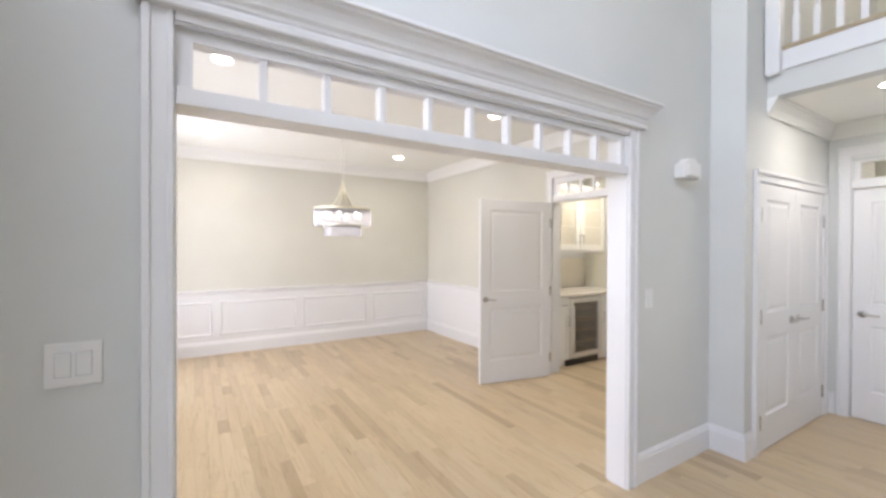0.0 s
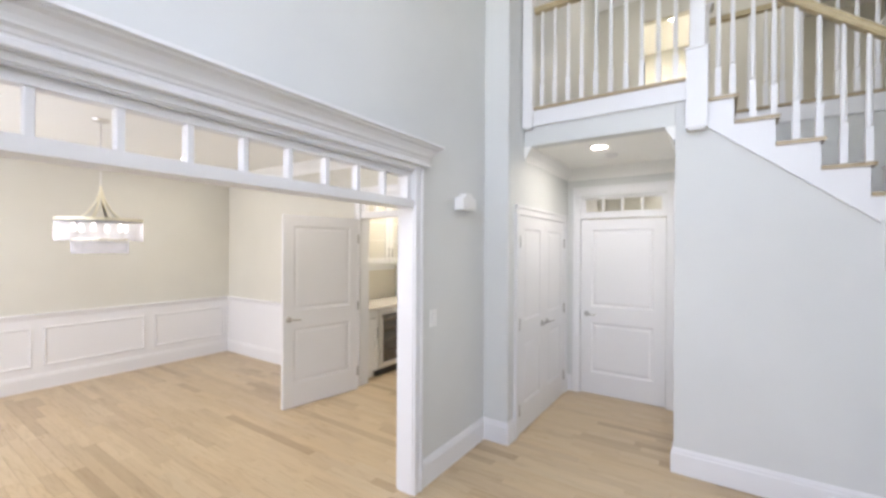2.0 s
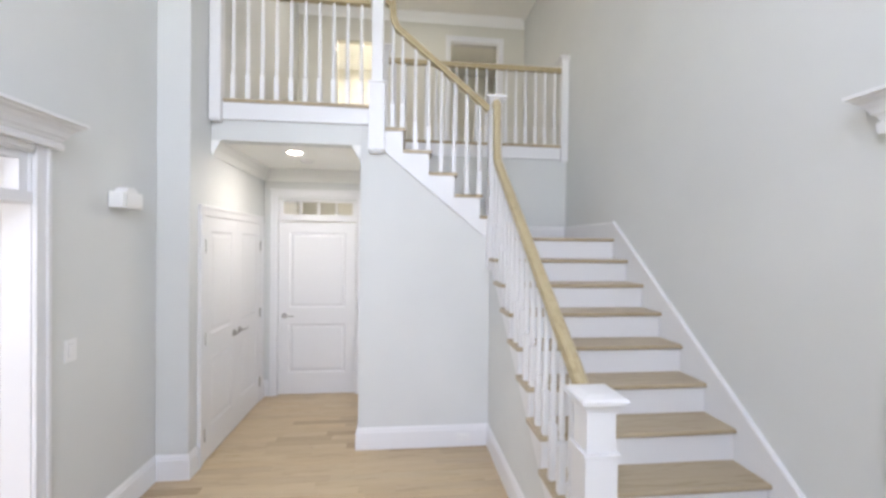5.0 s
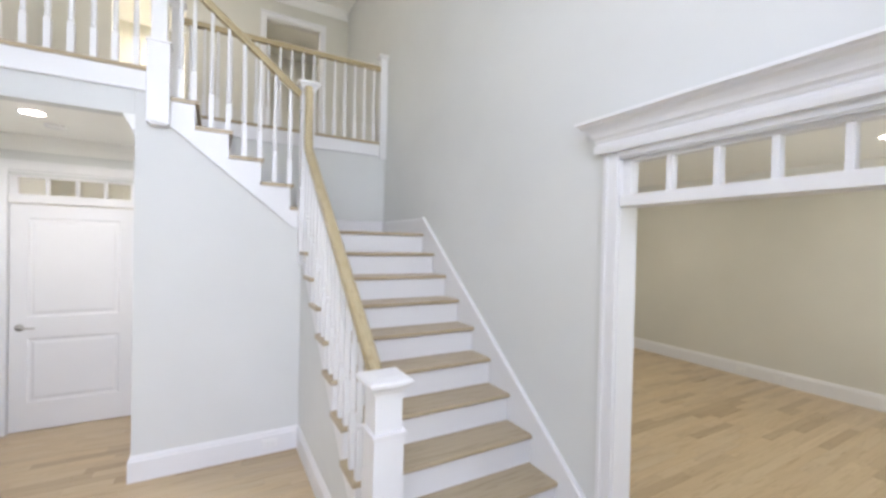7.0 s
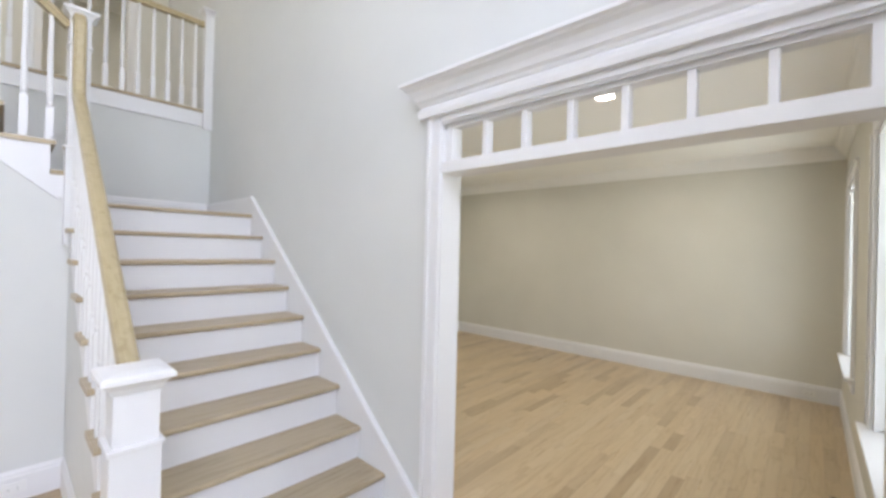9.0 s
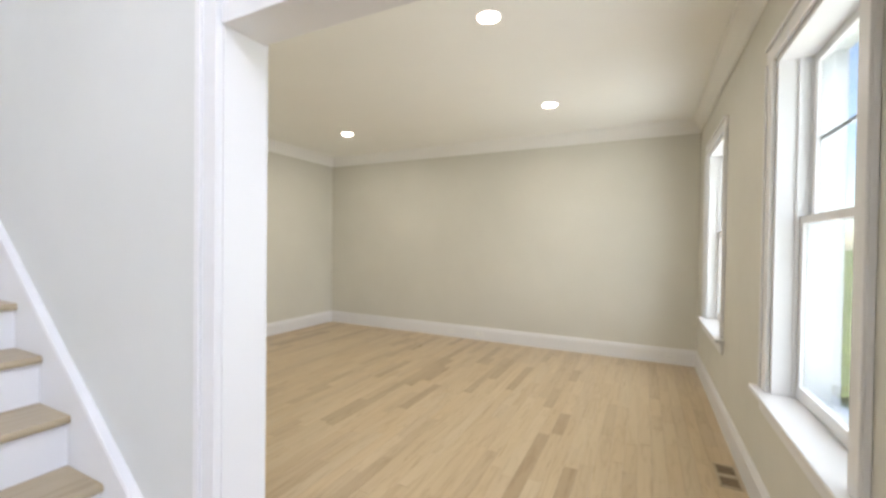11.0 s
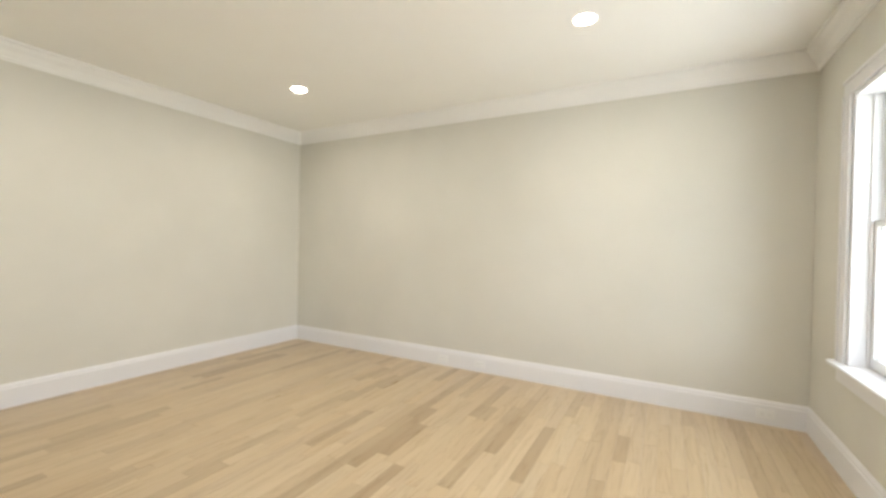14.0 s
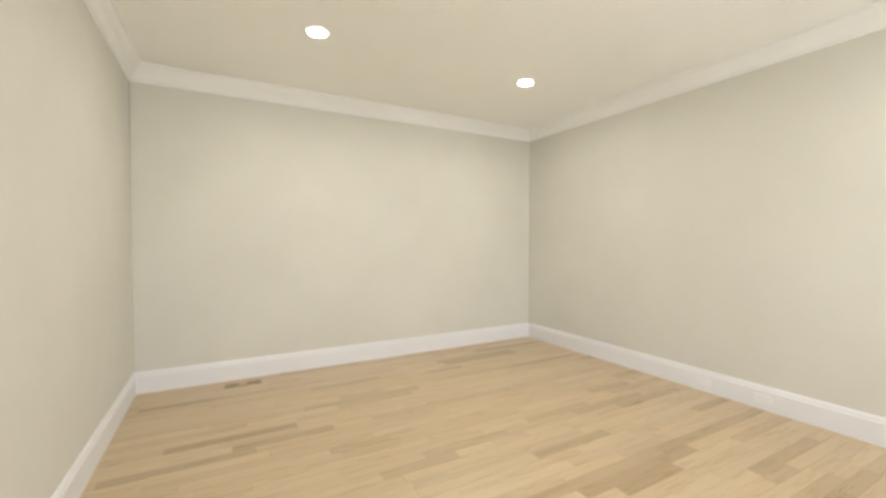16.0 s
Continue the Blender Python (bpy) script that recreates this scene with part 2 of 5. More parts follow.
def box(bm, x0, x1, y0, y1, z0, z1, bevel=0.0):
    vs = [bm.verts.new((x, y, z)) for z in (z0, z1) for x, y in ((x0, y0), (x1, y0), (x1, y1), (x0, y1))]
    fs = [bm.faces.new([vs[i] for i in q]) for q in ((3, 2, 1, 0), (4, 5, 6, 7), (0, 1, 5, 4), (1, 2, 6, 5), (2, 3, 7, 6), (3, 0, 4, 7))]
    if bevel:
        bmesh.ops.bevel(bm, geom=list({e for f in fs for e in f.edges}), offset=bevel, segments=2, affect="EDGES", profile=0.6)
    return bm


def cube(*a, bevel=0.0):
    return box(bmesh.new(), *a, bevel=bevel)


def prism(bm, pts, axis, a, b):
    """Extrudes a closed outline along an axis: outline in (y,z) for x, (x,z) for y, (x,y) for z."""
    def at(p, d):
        return {"x": (d, p[0], p[1]), "y": (p[0], d, p[1]), "z": (p[0], p[1], d)}[axis]
    lo = [bm.verts.new(at(p, a)) for p in pts]
    hi = [bm.verts.new(at(p, b)) for p in pts]
    n = len(pts)
    bm.faces.new(lo)
    bm.faces.new(hi[::-1])
    for i in range(n):
        bm.faces.new((lo[i], lo[(i + 1) % n], hi[(i + 1) % n], hi[i]))
    return bm


def run(bm, profile, p0, p1, normal, m0=1, m1=1):
    """A moulding along a wall: profile points (out from the wall, height); m: 1 inner mitre, -1 outer, 0 square."""
    p0, p1, n = Vector((*p0, 0)), Vector((*p1, 0)), Vector((*normal, 0))
    d = (p1 - p0).normalized()
    a = [bm.verts.new(p0 + n * o + d * (m0 * o) + Vector((0, 0, z))) for o, z in profile]
    b = [bm.verts.new(p1 + n * o - d * (m1 * o) + Vector((0, 0, z))) for o, z in profile]
    k = len(profile)
    bm.faces.new(a)
    bm.faces.new(b[::-1])
    for i in range(k):
        bm.faces.new((a[i], a[(i + 1) % k], b[(i + 1) % k], b[i]))
    return bm


def lathe(bm, profile, seg=16, centre=(0, 0), axis_matrix=None):
    """Turns (radius, height) points round the z axis."""
    rings = []
    for r, z in profile:
        rings.append([bm.verts.new((centre[0] + r * math.cos(2 * math.pi * i / seg), centre[1] + r * math.sin(2 * math.pi * i / seg), z)) for i in range(seg)])
    for a, b in zip(rings, rings[1:]):
        for i in range(seg):
            bm.faces.new((a[i], a[(i + 1) % seg], b[(i + 1) % seg], b[i]))
    bm.faces.new(rings[0][::-1])
    bm.faces.new(rings[-1])
    if axis_matrix is not None:
        vs = [v for r in rings for v in r]
        bmesh.ops.transform(bm, matrix=axis_matrix, verts=vs)
    return bm


def sweep(bm, path, outline, side):
    """Sweeps an outline (across, up) along a path that lies in a plane with the normal side."""
    side = Vector(side)
    rings = []
    pts = [Vector(p) for p in path]
    for i, p in enumerate(pts):
        d = (pts[min(i + 1, len(pts) - 1)] - pts[max(i - 1, 0)]).normalized()
        up = d.cross(side).normalized()
        if up.z < -1e-6:
            up = -up
        if abs(up.z) < 0.02 and rings:
            up = last
        if rings and up.dot(last) < 0:
            up = -up
        last = up
        rings.append([bm.verts.new(p + side * a + up * b) for a, b in outline])
    k = len(outline)
    for a, b in zip(rings, rings[1:]):
        for i in range(k):
            bm.faces.new((a[i], a[(i + 1) % k], b[(i + 1) % k], b[i]))
    bm.faces.new(rings[0][::-1])
    bm.faces.new(rings[-1])
    return bm


def wall(name, axis, t0, t1, a0, a1, z0, z1, material, holes=(), label="", sides=None):
    """A wall along x or y with real openings; t0..t1 is its thickness, holes are (a0, a1, z0, z1)."""
    A = sorted({a0, a1, *[min(max(h[i], a0), a1) for h in holes for i in (0, 1)]})
    Z = sorted({z0, z1, *[min(max(h[i], z0), z1) for h in holes for i in (2, 3)]})
    def full(i, j):
        if not (0 <= i < len(A) - 1 and 0 <= j < len(Z) - 1):
            return False
        a, z = (A[i] + A[i + 1]) / 2, (Z[j] + Z[j + 1]) / 2
        return not any(h[0] < a < h[1] and h[2] < z < h[3] for h in holes)
    bm = bmesh.new()
    seen = {}
    def v(a, t, z):
        key = (a, t, z)
        if key not in seen:
            seen[key] = bm.verts.new((a, t, z) if axis == "x" else (t, a, z))
        return seen[key]
    for i in range(len(A) - 1):
        for j in range(len(Z) - 1):
            if not full(i, j):
                continue
            p, q, r, s = A[i], A[i + 1], Z[j], Z[j + 1]
            for t in (t0, t1):
                bm.faces.new((v(p, t, r), v(q, t, r), v(q, t, s), v(p, t, s)))
            for di, dj, e in ((-1, 0, ((p, r), (p, s))), (1, 0, ((q, r), (q, s))), (0, -1, ((p, r), (q, r))), (0, 1, ((p, s), (q, s)))):
                if not full(i + di, j + dj):
                    (ea, ez), (fa, fz) = e
                    bm.faces.new((v(ea, t0, ez), v(fa, t0, fz), v(fa, t1, fz), v(ea, t1, ez)))
    return solid(name, bm, material, label, "wall")


BASE = [(0, 0), (0.018, 0), (0.018, 0.150), (0.013, 0.158), (0.013, 0.170), (0.007, 0.182), (0.004, 0.19), (0, 0.19)]


def crown_profile(top, h=0.145, d=0.10):
    return [(0, top), (d, top), (d, top - 0.016), (d * 0.86, top - 0.022), (d * 0.72, top - 0.045), (d * 0.45, top - 0.075),
            (d * 0.28, top - 0.105), (d * 0.20, top - 0.118), (d * 0.20, top - 0.128), (0.008, top - 0.134), (0.008, top - h), (0, top - h)]


# ---- plan, in metres ----
NORTH_F, NORTH_D = 1.14, 1.255        # wall between foyer and dining room
SOUTH_F, SOUTH_L = -2.635, -2.755      # wall between foyer and living room
TOP, CEIL, HALL_CEIL, UP = 5.42, 2.85, 2.645, 2.99
JOG_X, HALL_Y, HALL_X = 4.22, 0.905, 5.90
FACE_X, BACK_X = 4.56, 5.65
RISE, RUN = 0.187, 0.2295
NOSE0 = 2.21                          # lower flight: nosing k lies at NOSE0 + RUN * k
SIDE_Y = -1.475
DIN_N, DIN_E, DIN_W = 6.07, 4.56, -0.10
LIV_W, LIV_E, LIV_S, LIV_N2 = 0.705, 6.185, -7.395, -2.955
OPA = (0.838, 3.19)
OPB = (0.815, 2.313)
CAS = 0.088
W1, W2 = (-6.74, -5.77), (-4.42, -3.50)
DW1, DW2 = (2.14, 3.06), (4.29, 5.21)
WIN_Z = (0.65, 2.325)
PDOOR = (2.10, 3.03)                  # pantry doorway along y
UPDOOR = (-2.20, -1.44)
UPHALL = (-0.45, 0.33)

# walls
wall("wall_north", "x", NORTH_F, NORTH_D, -0.25, 6.12, 0, TOP, M_FOYER, [(OPA[0] - 0.02, OPA[1] + 0.02, -1, 2.262)], "pale grey painted wall above the wide cased opening")
wall("wall_south", "x", SOUTH_L, SOUTH_F, 0.13, 9.9, 0, TOP, M_FOYER, [(OPB[0] - 0.02, OPB[1] + 0.02, -1, 2.262)], "pale grey painted wall beside the stairs")
wall("wall_hall_north", "x", HALL_Y, NORTH_F - 0.002, JOG_X, 7.40, 0, TOP, M_FOYER, [(4.43, 5.73, -1, 2.005)], "pale grey wall holding the closet doors")
wall("wall_hall_end", "y", HALL_X, 6.02, -0.44, HALL_Y - 0.002, 0, UP - 0.16, M_FOYER, [(-0.15, 0.747, -1, 2.30)], "grey wall at the end of the hall")
wall("wall_hall_south", "x", -0.44, -0.32, FACE_X + 0.12, HALL_X - 0.002, 0, UP - 0.16, M_FOYER, (), "pale grey side wall of the short hall")
wall("wall_front", "y", FRONT_X - 0.15, FRONT_X, SOUTH_F + 0.002, NORTH_F - 0.002, 0, TOP, M_FOYER, [UPWIN, LOWWIN], "pale grey front wall with glazed openings")
wall("wall_landing_back", "y", BACK_X, BACK_X + 0.12, SOUTH_F + 0.002, -0.442, 0, UP - 0.16, M_FOYER, (), "pale grey wall behind the stair landing")
wall("wall_upper_east", "y", 7.402, 7.52, SOUTH_F + 0.002, NORTH_F, UP, TOP, M_ROOM, [(*UPDOOR, 0, 5.02), (*UPHALL, 0, 4.94)], "beige upstairs hall wall with two openings")
wall("wall_upper_back", "y", 9.6, 9.75, SOUTH_F + 0.002, 1.3, UP, TOP, M_ROOM, (), "plain beige upstairs room wall")
# unseen wall put in to keep the lit room's light off the doorway
wall("wall_upper_light_block", "x", -0.95, -0.83, 7.522, 9.598, UP, TOP, M_ROOM, (), "unseen beige wall added to keep light from the upstairs doorway")
wall("wall_upper_north", "x", 1.142, 1.29, 6.13, 9.75, UP, TOP, M_ROOM, (), "plain beige upstairs end wall")
wall("wall_back_room", "y", 8.0, 8.12, -2.638, 1.29, 0, 2.83, M_ROOM, (), "plain beige back room wall")
wall("wall_back_north", "x", NORTH_F, NORTH_D, 6.122, 7.998, 0, 2.83, M_ROOM, (), "plain beige back room side wall")
wall("wall_dining_north", "x", DIN_N, DIN_N + 0.15, -0.25, 4.70, 0, CEIL + 0.1, M_ROOM, (), "warm grey-beige dining room wall")
wall("wall_dining_east", "y", DIN_E, 4.70, NORTH_D + 0.002, DIN_N - 0.002, 0, CEIL + 0.1, M_ROOM, [(PDOOR[0] - 0.02, PDOOR[1] + 0.02, -1, 2.37)], "warm grey-beige wall with the pantry doorway")
wall("wall_dining_west", "y", -0.25, DIN_W, NORTH_D + 0.002, DIN_N - 0.002, 0, CEIL + 0.1, M_ROOM, [(*DW1, *WIN_Z), (*DW2, *WIN_Z)], "beige dining room wall with two sash windows")
wall("wall_living_west", "y", LIV_W - 0.15, LIV_W, LIV_S - 0.15, SOUTH_L - 0.002, 0, CEIL + 0.1, M_ROOM, [(*W1, *WIN_Z), (*W2, *WIN_Z)], "warm grey-beige wall with two sash windows")
wall("wall_living_south", "x", LIV_S - 0.15, LIV_S, LIV_W + 0.002, LIV_E + 0.15, 0, CEIL + 0.1, M_ROOM, (), "warm grey-beige long living room wall")
wall("wall_living_east", "y", LIV_E, LIV_E + 0.15, LIV_S + 0.002, LIV_N2 - 0.002, 0, CEIL + 0.1, M_ROOM, (), "warm grey-beige end wall of the living room")
wall("wall_living_north", "x", LIV_N2, SOUTH_L - 0.002, 2.62, LIV_E + 0.15, 0, CEIL + 0.1, M_ROOM, (), "warm grey-beige wall backing the stairs")
wall("wall_pantry_north", "x", 3.70, 3.82, 4.702, 6.12, 0, CEIL, M_ROOM, (), "cream pantry wall")
wall("wall_pantry_east", "y", 5.97, 6.12, NORTH_D + 0.002, 3.698, 0, CEIL, M_ROOM, (), "cream pantry side wall")

# living-room face of the wall with the cased opening
wall("wall_living_lining", "x", SOUTH_L - 0.004, SOUTH_L - 0.001, LIV_W, 2.62, 0, CEIL, M_ROOM, [(OPB[0] - 0.02, OPB[1] + 0.02, -1, 2.262)], "warm grey-beige painted face of the opening's wall")
wall("wall_dining_lining", "x", NORTH_D + 0.0005, NORTH_D + 0.0035, DIN_W, DIN_E, 0, CEIL, M_ROOM, [(OPA[0] - 0.02, OPA[1] + 0.02, -1, 2.262)], "warm grey-beige painted face of the opening's wall")

# wall under the upper flight, its top following the stair
SLOPE = RISE / RUN
Y15 = -0.709                           # upper flight: nosing k lies at Y15 - RUN * (15 - k)
def nose_y(k):
    return Y15 - RUN * (15 - k)
def upper_line(y):
    return 15 * RISE + (y - Y15) * SLOPE
bm = bmesh.new()
prism(bm, [(-0.32, 0), (-0.32, UP - 0.17), (-0.43, UP - 0.17), (SIDE_Y + 0.002, upper_line(SIDE_Y) - 0.26), (SIDE_Y + 0.002, 0)], "x", FACE_X, FACE_X + 0.118)
solid("wall_under_stairs", bm, M_FOYER, "pale grey wall below the upper stair flight", "wall")
solid("wall_header", cube(FACE_X, FACE_X + 0.118, -0.318, HALL_Y - 0.002, HALL_CEIL, UP - 0.17), M_FOYER, "pale grey header above the hall opening", "wall")
def lower_line(x):
    return (x - NOSE0) * SLOPE
bm = bmesh.new()
prism(bm, [(2.62, 0), (2.62, max(0.02, lower_line(2.62) - 0.22)), (FACE_X - 0.06, lower_line(FACE_X - 0.06) - 0.22), (FACE_X + 0.118, 1.60), (FACE_X + 0.118, 0)], "y", SIDE_Y - 0.11, SIDE_Y)
solid("wall_stair_side", bm, M_FOYER, "pale grey wall under the lower stair flight", "wall")

# ceilings
solid("ceiling_foyer", cube(0.13, 9.75, SOUTH_L, NORTH_D, TOP, TOP + 0.15), M_CEIL, "high white painted ceiling", "ceiling")
solid("ceiling_living", cube(LIV_W - 0.15, LIV_E + 0.15, LIV_S - 0.15, SOUTH_L - 0.005, CEIL, CEIL + 0.12), M_CEIL, "white painted living room ceiling", "ceiling")
solid("ceiling_dining", cube(-0.25, 4.70, NORTH_D + 0.004, DIN_N + 0.15, CEIL, CEIL + 0.12), M_CEIL, "white painted dining room ceiling", "ceiling")
solid("ceiling_pantry", cube(4.702, 5.968, NORTH_D + 0.004, 3.698, CEIL - 0.15, CEIL), M_CEIL, "white painted pantry ceiling", "ceiling")
solid("ceiling_back", cube(6.022, 7.998, -2.638, NORTH_F - 0.24, 2.72, 2.83), M_CEIL, "white back room ceiling", "ceiling")
solid("ceiling_hall", cube(FACE_X + 0.12, HALL_X - 0.002, -0.318, HALL_Y - 0.002, HALL_CEIL, HALL_CEIL + 0.1), M_CEIL, "low white ceiling of the short hall", "ceiling")


def trim_runs(name, profile, runs, label, category="trim", paint_used=M_TRIM):
    """One piece of trim for each length of wall."""
    root = thing(name, (*runs[0][0], min(z for _, z in profile)), label, category, "", "structure")
    for p0, p1, n, m0, m1 in runs:
        part("trim_length", run(bmesh.new(), profile, p0, p1, n, m0, m1), paint_used, root)
    return root


def room_runs(x0, x1, y0, y1):
    return [((x0, y0), (x0, y1), (1, 0), 1, 1), ((x1, y1), (x1, y0), (-1, 0), 1, 1), ((x1, y0), (x0, y0), (0, 1), 1, 1), ((x0, y1), (x1, y1), (0, -1), 1, 1)]


trim_runs("crown_dining", crown_profile(CEIL - 0.001), room_runs(DIN_W, DIN_E, NORTH_D + 0.004, DIN_N), "white crown moulding round the dining room ceiling", paint_used=M_CROWN)
LN = SOUTH_L - 0.004
trim_runs("crown_living", crown_profile(CEIL - 0.001), [((LIV_W, LIV_S), (LIV_W, LN), (1, 0), 1, 1), ((LIV_E, LIV_N2), (LIV_E, LIV_S), (-1, 0), 1, 1),
    ((LIV_E, LIV_S), (LIV_W, LIV_S), (0, 1), 1, 1), ((2.62, LIV_N2), (LIV_E, LIV_N2), (0, -1), -1, 1), ((LIV_W, LN), (2.62, LN), (0, -1), 1, 1), ((2.62, LN), (2.62, LIV_N2), (-1, 0), 1, -1)], "white crown moulding round the living room ceiling", paint_used=M_CROWN)
trim_runs("crown_hall", crown_profile(HALL_CEIL - 0.001, 0.10, 0.07), [((FACE_X, HALL_Y), (HALL_X, HALL_Y), (0, -1), 0, 1), ((HALL_X, HALL_Y), (HALL_X, -0.32), (-1, 0), 1, 1), ((HALL_X, -0.32), (FACE_X, -0.32), (0, 1), 1, 0)], "white crown moulding in the short hall", paint_used=M_CROWN)
trim_runs("crown_upper", crown_profile(TOP - 0.001, 0.12, 0.09), [((7.402, NORTH_F), (7.402, SOUTH_F), (-1, 0), 0, 1)], "white crown moulding upstairs", paint_used=M_CROWN)

trim_runs("baseboard_foyer", BASE, [((FRONT_X, NORTH_F), (OPA[0] - CAS, NORTH_F), (0, -1), 1, 0), ((OPA[1] + CAS, NORTH_F), (JOG_X, NORTH_F), (0, -1), 0, 1), ((JOG_X, NORTH_F), (JOG_X, HALL_Y), (-1, 0), 1, -1),
    ((JOG_X, HALL_Y), (4.345, HALL_Y), (0, -1), -1, 0), ((5.815, HALL_Y), (HALL_X, HALL_Y), (0, -1), 0, 1), ((HALL_X, HALL_Y), (HALL_X, 0.847), (-1, 0), 1, 0), ((HALL_X, -0.25), (HALL_X, -0.32), (-1, 0), 0, 1),
    ((HALL_X, -0.32), (FACE_X, -0.32), (0, 1), 1, -1), ((FACE_X, -0.32), (FACE_X, SIDE_Y), (-1, 0), -1, 1), ((FACE_X, SIDE_Y), (2.64, SIDE_Y), (0, 1), 1, 0),
    ((OPB[1] + CAS + 0.02, SOUTH_F), (2.44, SOUTH_F), (0, 1), 0, 0), ((FRONT_X, SOUTH_F), (OPB[0] - CAS, SOUTH_F), (0, 1), 1, 0)], "white stepped baseboard in the foyer and hall", "baseboard")
trim_runs("baseboard_living", BASE, [((LIV_W, LIV_S), (LIV_W, LN), (1, 0), 1, 1), ((LIV_E, LIV_N2), (LIV_E, LIV_S), (-1, 0), 1, 1), ((LIV_E, LIV_S), (LIV_W, LIV_S), (0, 1), 1, 1),
    ((2.62, LIV_N2), (LIV_E, LIV_N2), (0, -1), -1, 1), ((OPB[1] + CAS, LN), (2.62, LN), (0, -1), 0, 1), ((2.62, LN), (2.62, LIV_N2), (-1, 0), 1, -1)], "white stepped baseboard round the living room", "baseboard")

# wainscot of the dining room
WAIN = 0.90
bm = bmesh.new()
box(bm, DIN_W, DIN_E - 0.012, DIN_N - 0.010, DIN_N - 0.0005, 0, WAIN - 0.03)
box(bm, DIN_E - 0.010, DIN_E - 0.0005, PDOOR[1] + 0.115, DIN_N - 0.012, 0, WAIN - 0.03)
wains = solid("wainscot", bm, M_TRIM, "white panelled wainscot round the dining room", "wainscot")
rail_prof = [(0.01, WAIN - 0.06), (0.022, WAIN - 0.055), (0.026, WAIN - 0.03), (0.04, WAIN - 0.022), (0.044, WAIN - 0.004), (0.038, WAIN), (0.0005, WAIN), (0.0005, WAIN - 0.06)]
bm = bmesh.new()
run(bm, rail_prof, (DIN_W, DIN_N), (DIN_E, DIN_N), (0, -1), 0, 1)
run(bm, rail_prof, (DIN_E, DIN_N), (DIN_E, PDOOR[1] + 0.115), (-1, 0), 1, 0)
part("chair_rail", bm, M_TRIM, wains)
DB = [(o + 0.0105, z) if o else (0.0105, z) for o, z in BASE]
bm = bmesh.new()
run(bm, DB, (DIN_W, DIN_N), (DIN_E, DIN_N), (0, -1), 0, 1)
run(bm, DB, (DIN_E, DIN_N), (DIN_E, PDOOR[1] + 0.115), (-1, 0), 1, 0)
part("baseboard", bm, M_TRIM, wains)


def panel_mould(bm, axis, pos, out, a0, a1, z0, z1, w=0.028, d=0.014):
    """A rectangle of panel moulding on a wall face; out: +1 or -1, the way it stands proud."""
    def P(a, z, o):
        return (a, pos + out * o, z) if axis == "x" else (pos + out * o, a, z)
    rings = []
    for inset, o in ((0, 0), (0.004, d * 0.5), (w * 0.4, d), (w * 0.75, d * 0.55), (w, 0)):
        rings.append([bm.verts.new(P(a, z, o)) for a, z in ((a0 + inset, z0 + inset), (a1 - inset, z0 + inset), (a1 - inset, z1 - inset), (a0 + inset, z1 - inset))])
    for r, s in zip(rings, rings[1:]):
        for i in range(4):
            bm.faces.new((r[i], r[(i + 1) % 4], s[(i + 1) % 4], s[i]))


for a0, a1 in ((0.075, 1.105), (1.21, 2.245), (2.347, 3.377), (3.50, 4.47)):
    bm = bmesh.new()
    panel_mould(bm, "x", DIN_N - 0.0101, -1, a0, a1, 0.27, 0.735)
    part("panel_moulding", bm, M_TRIM, wains)

# ---- cased openings with a row of transom lights ----


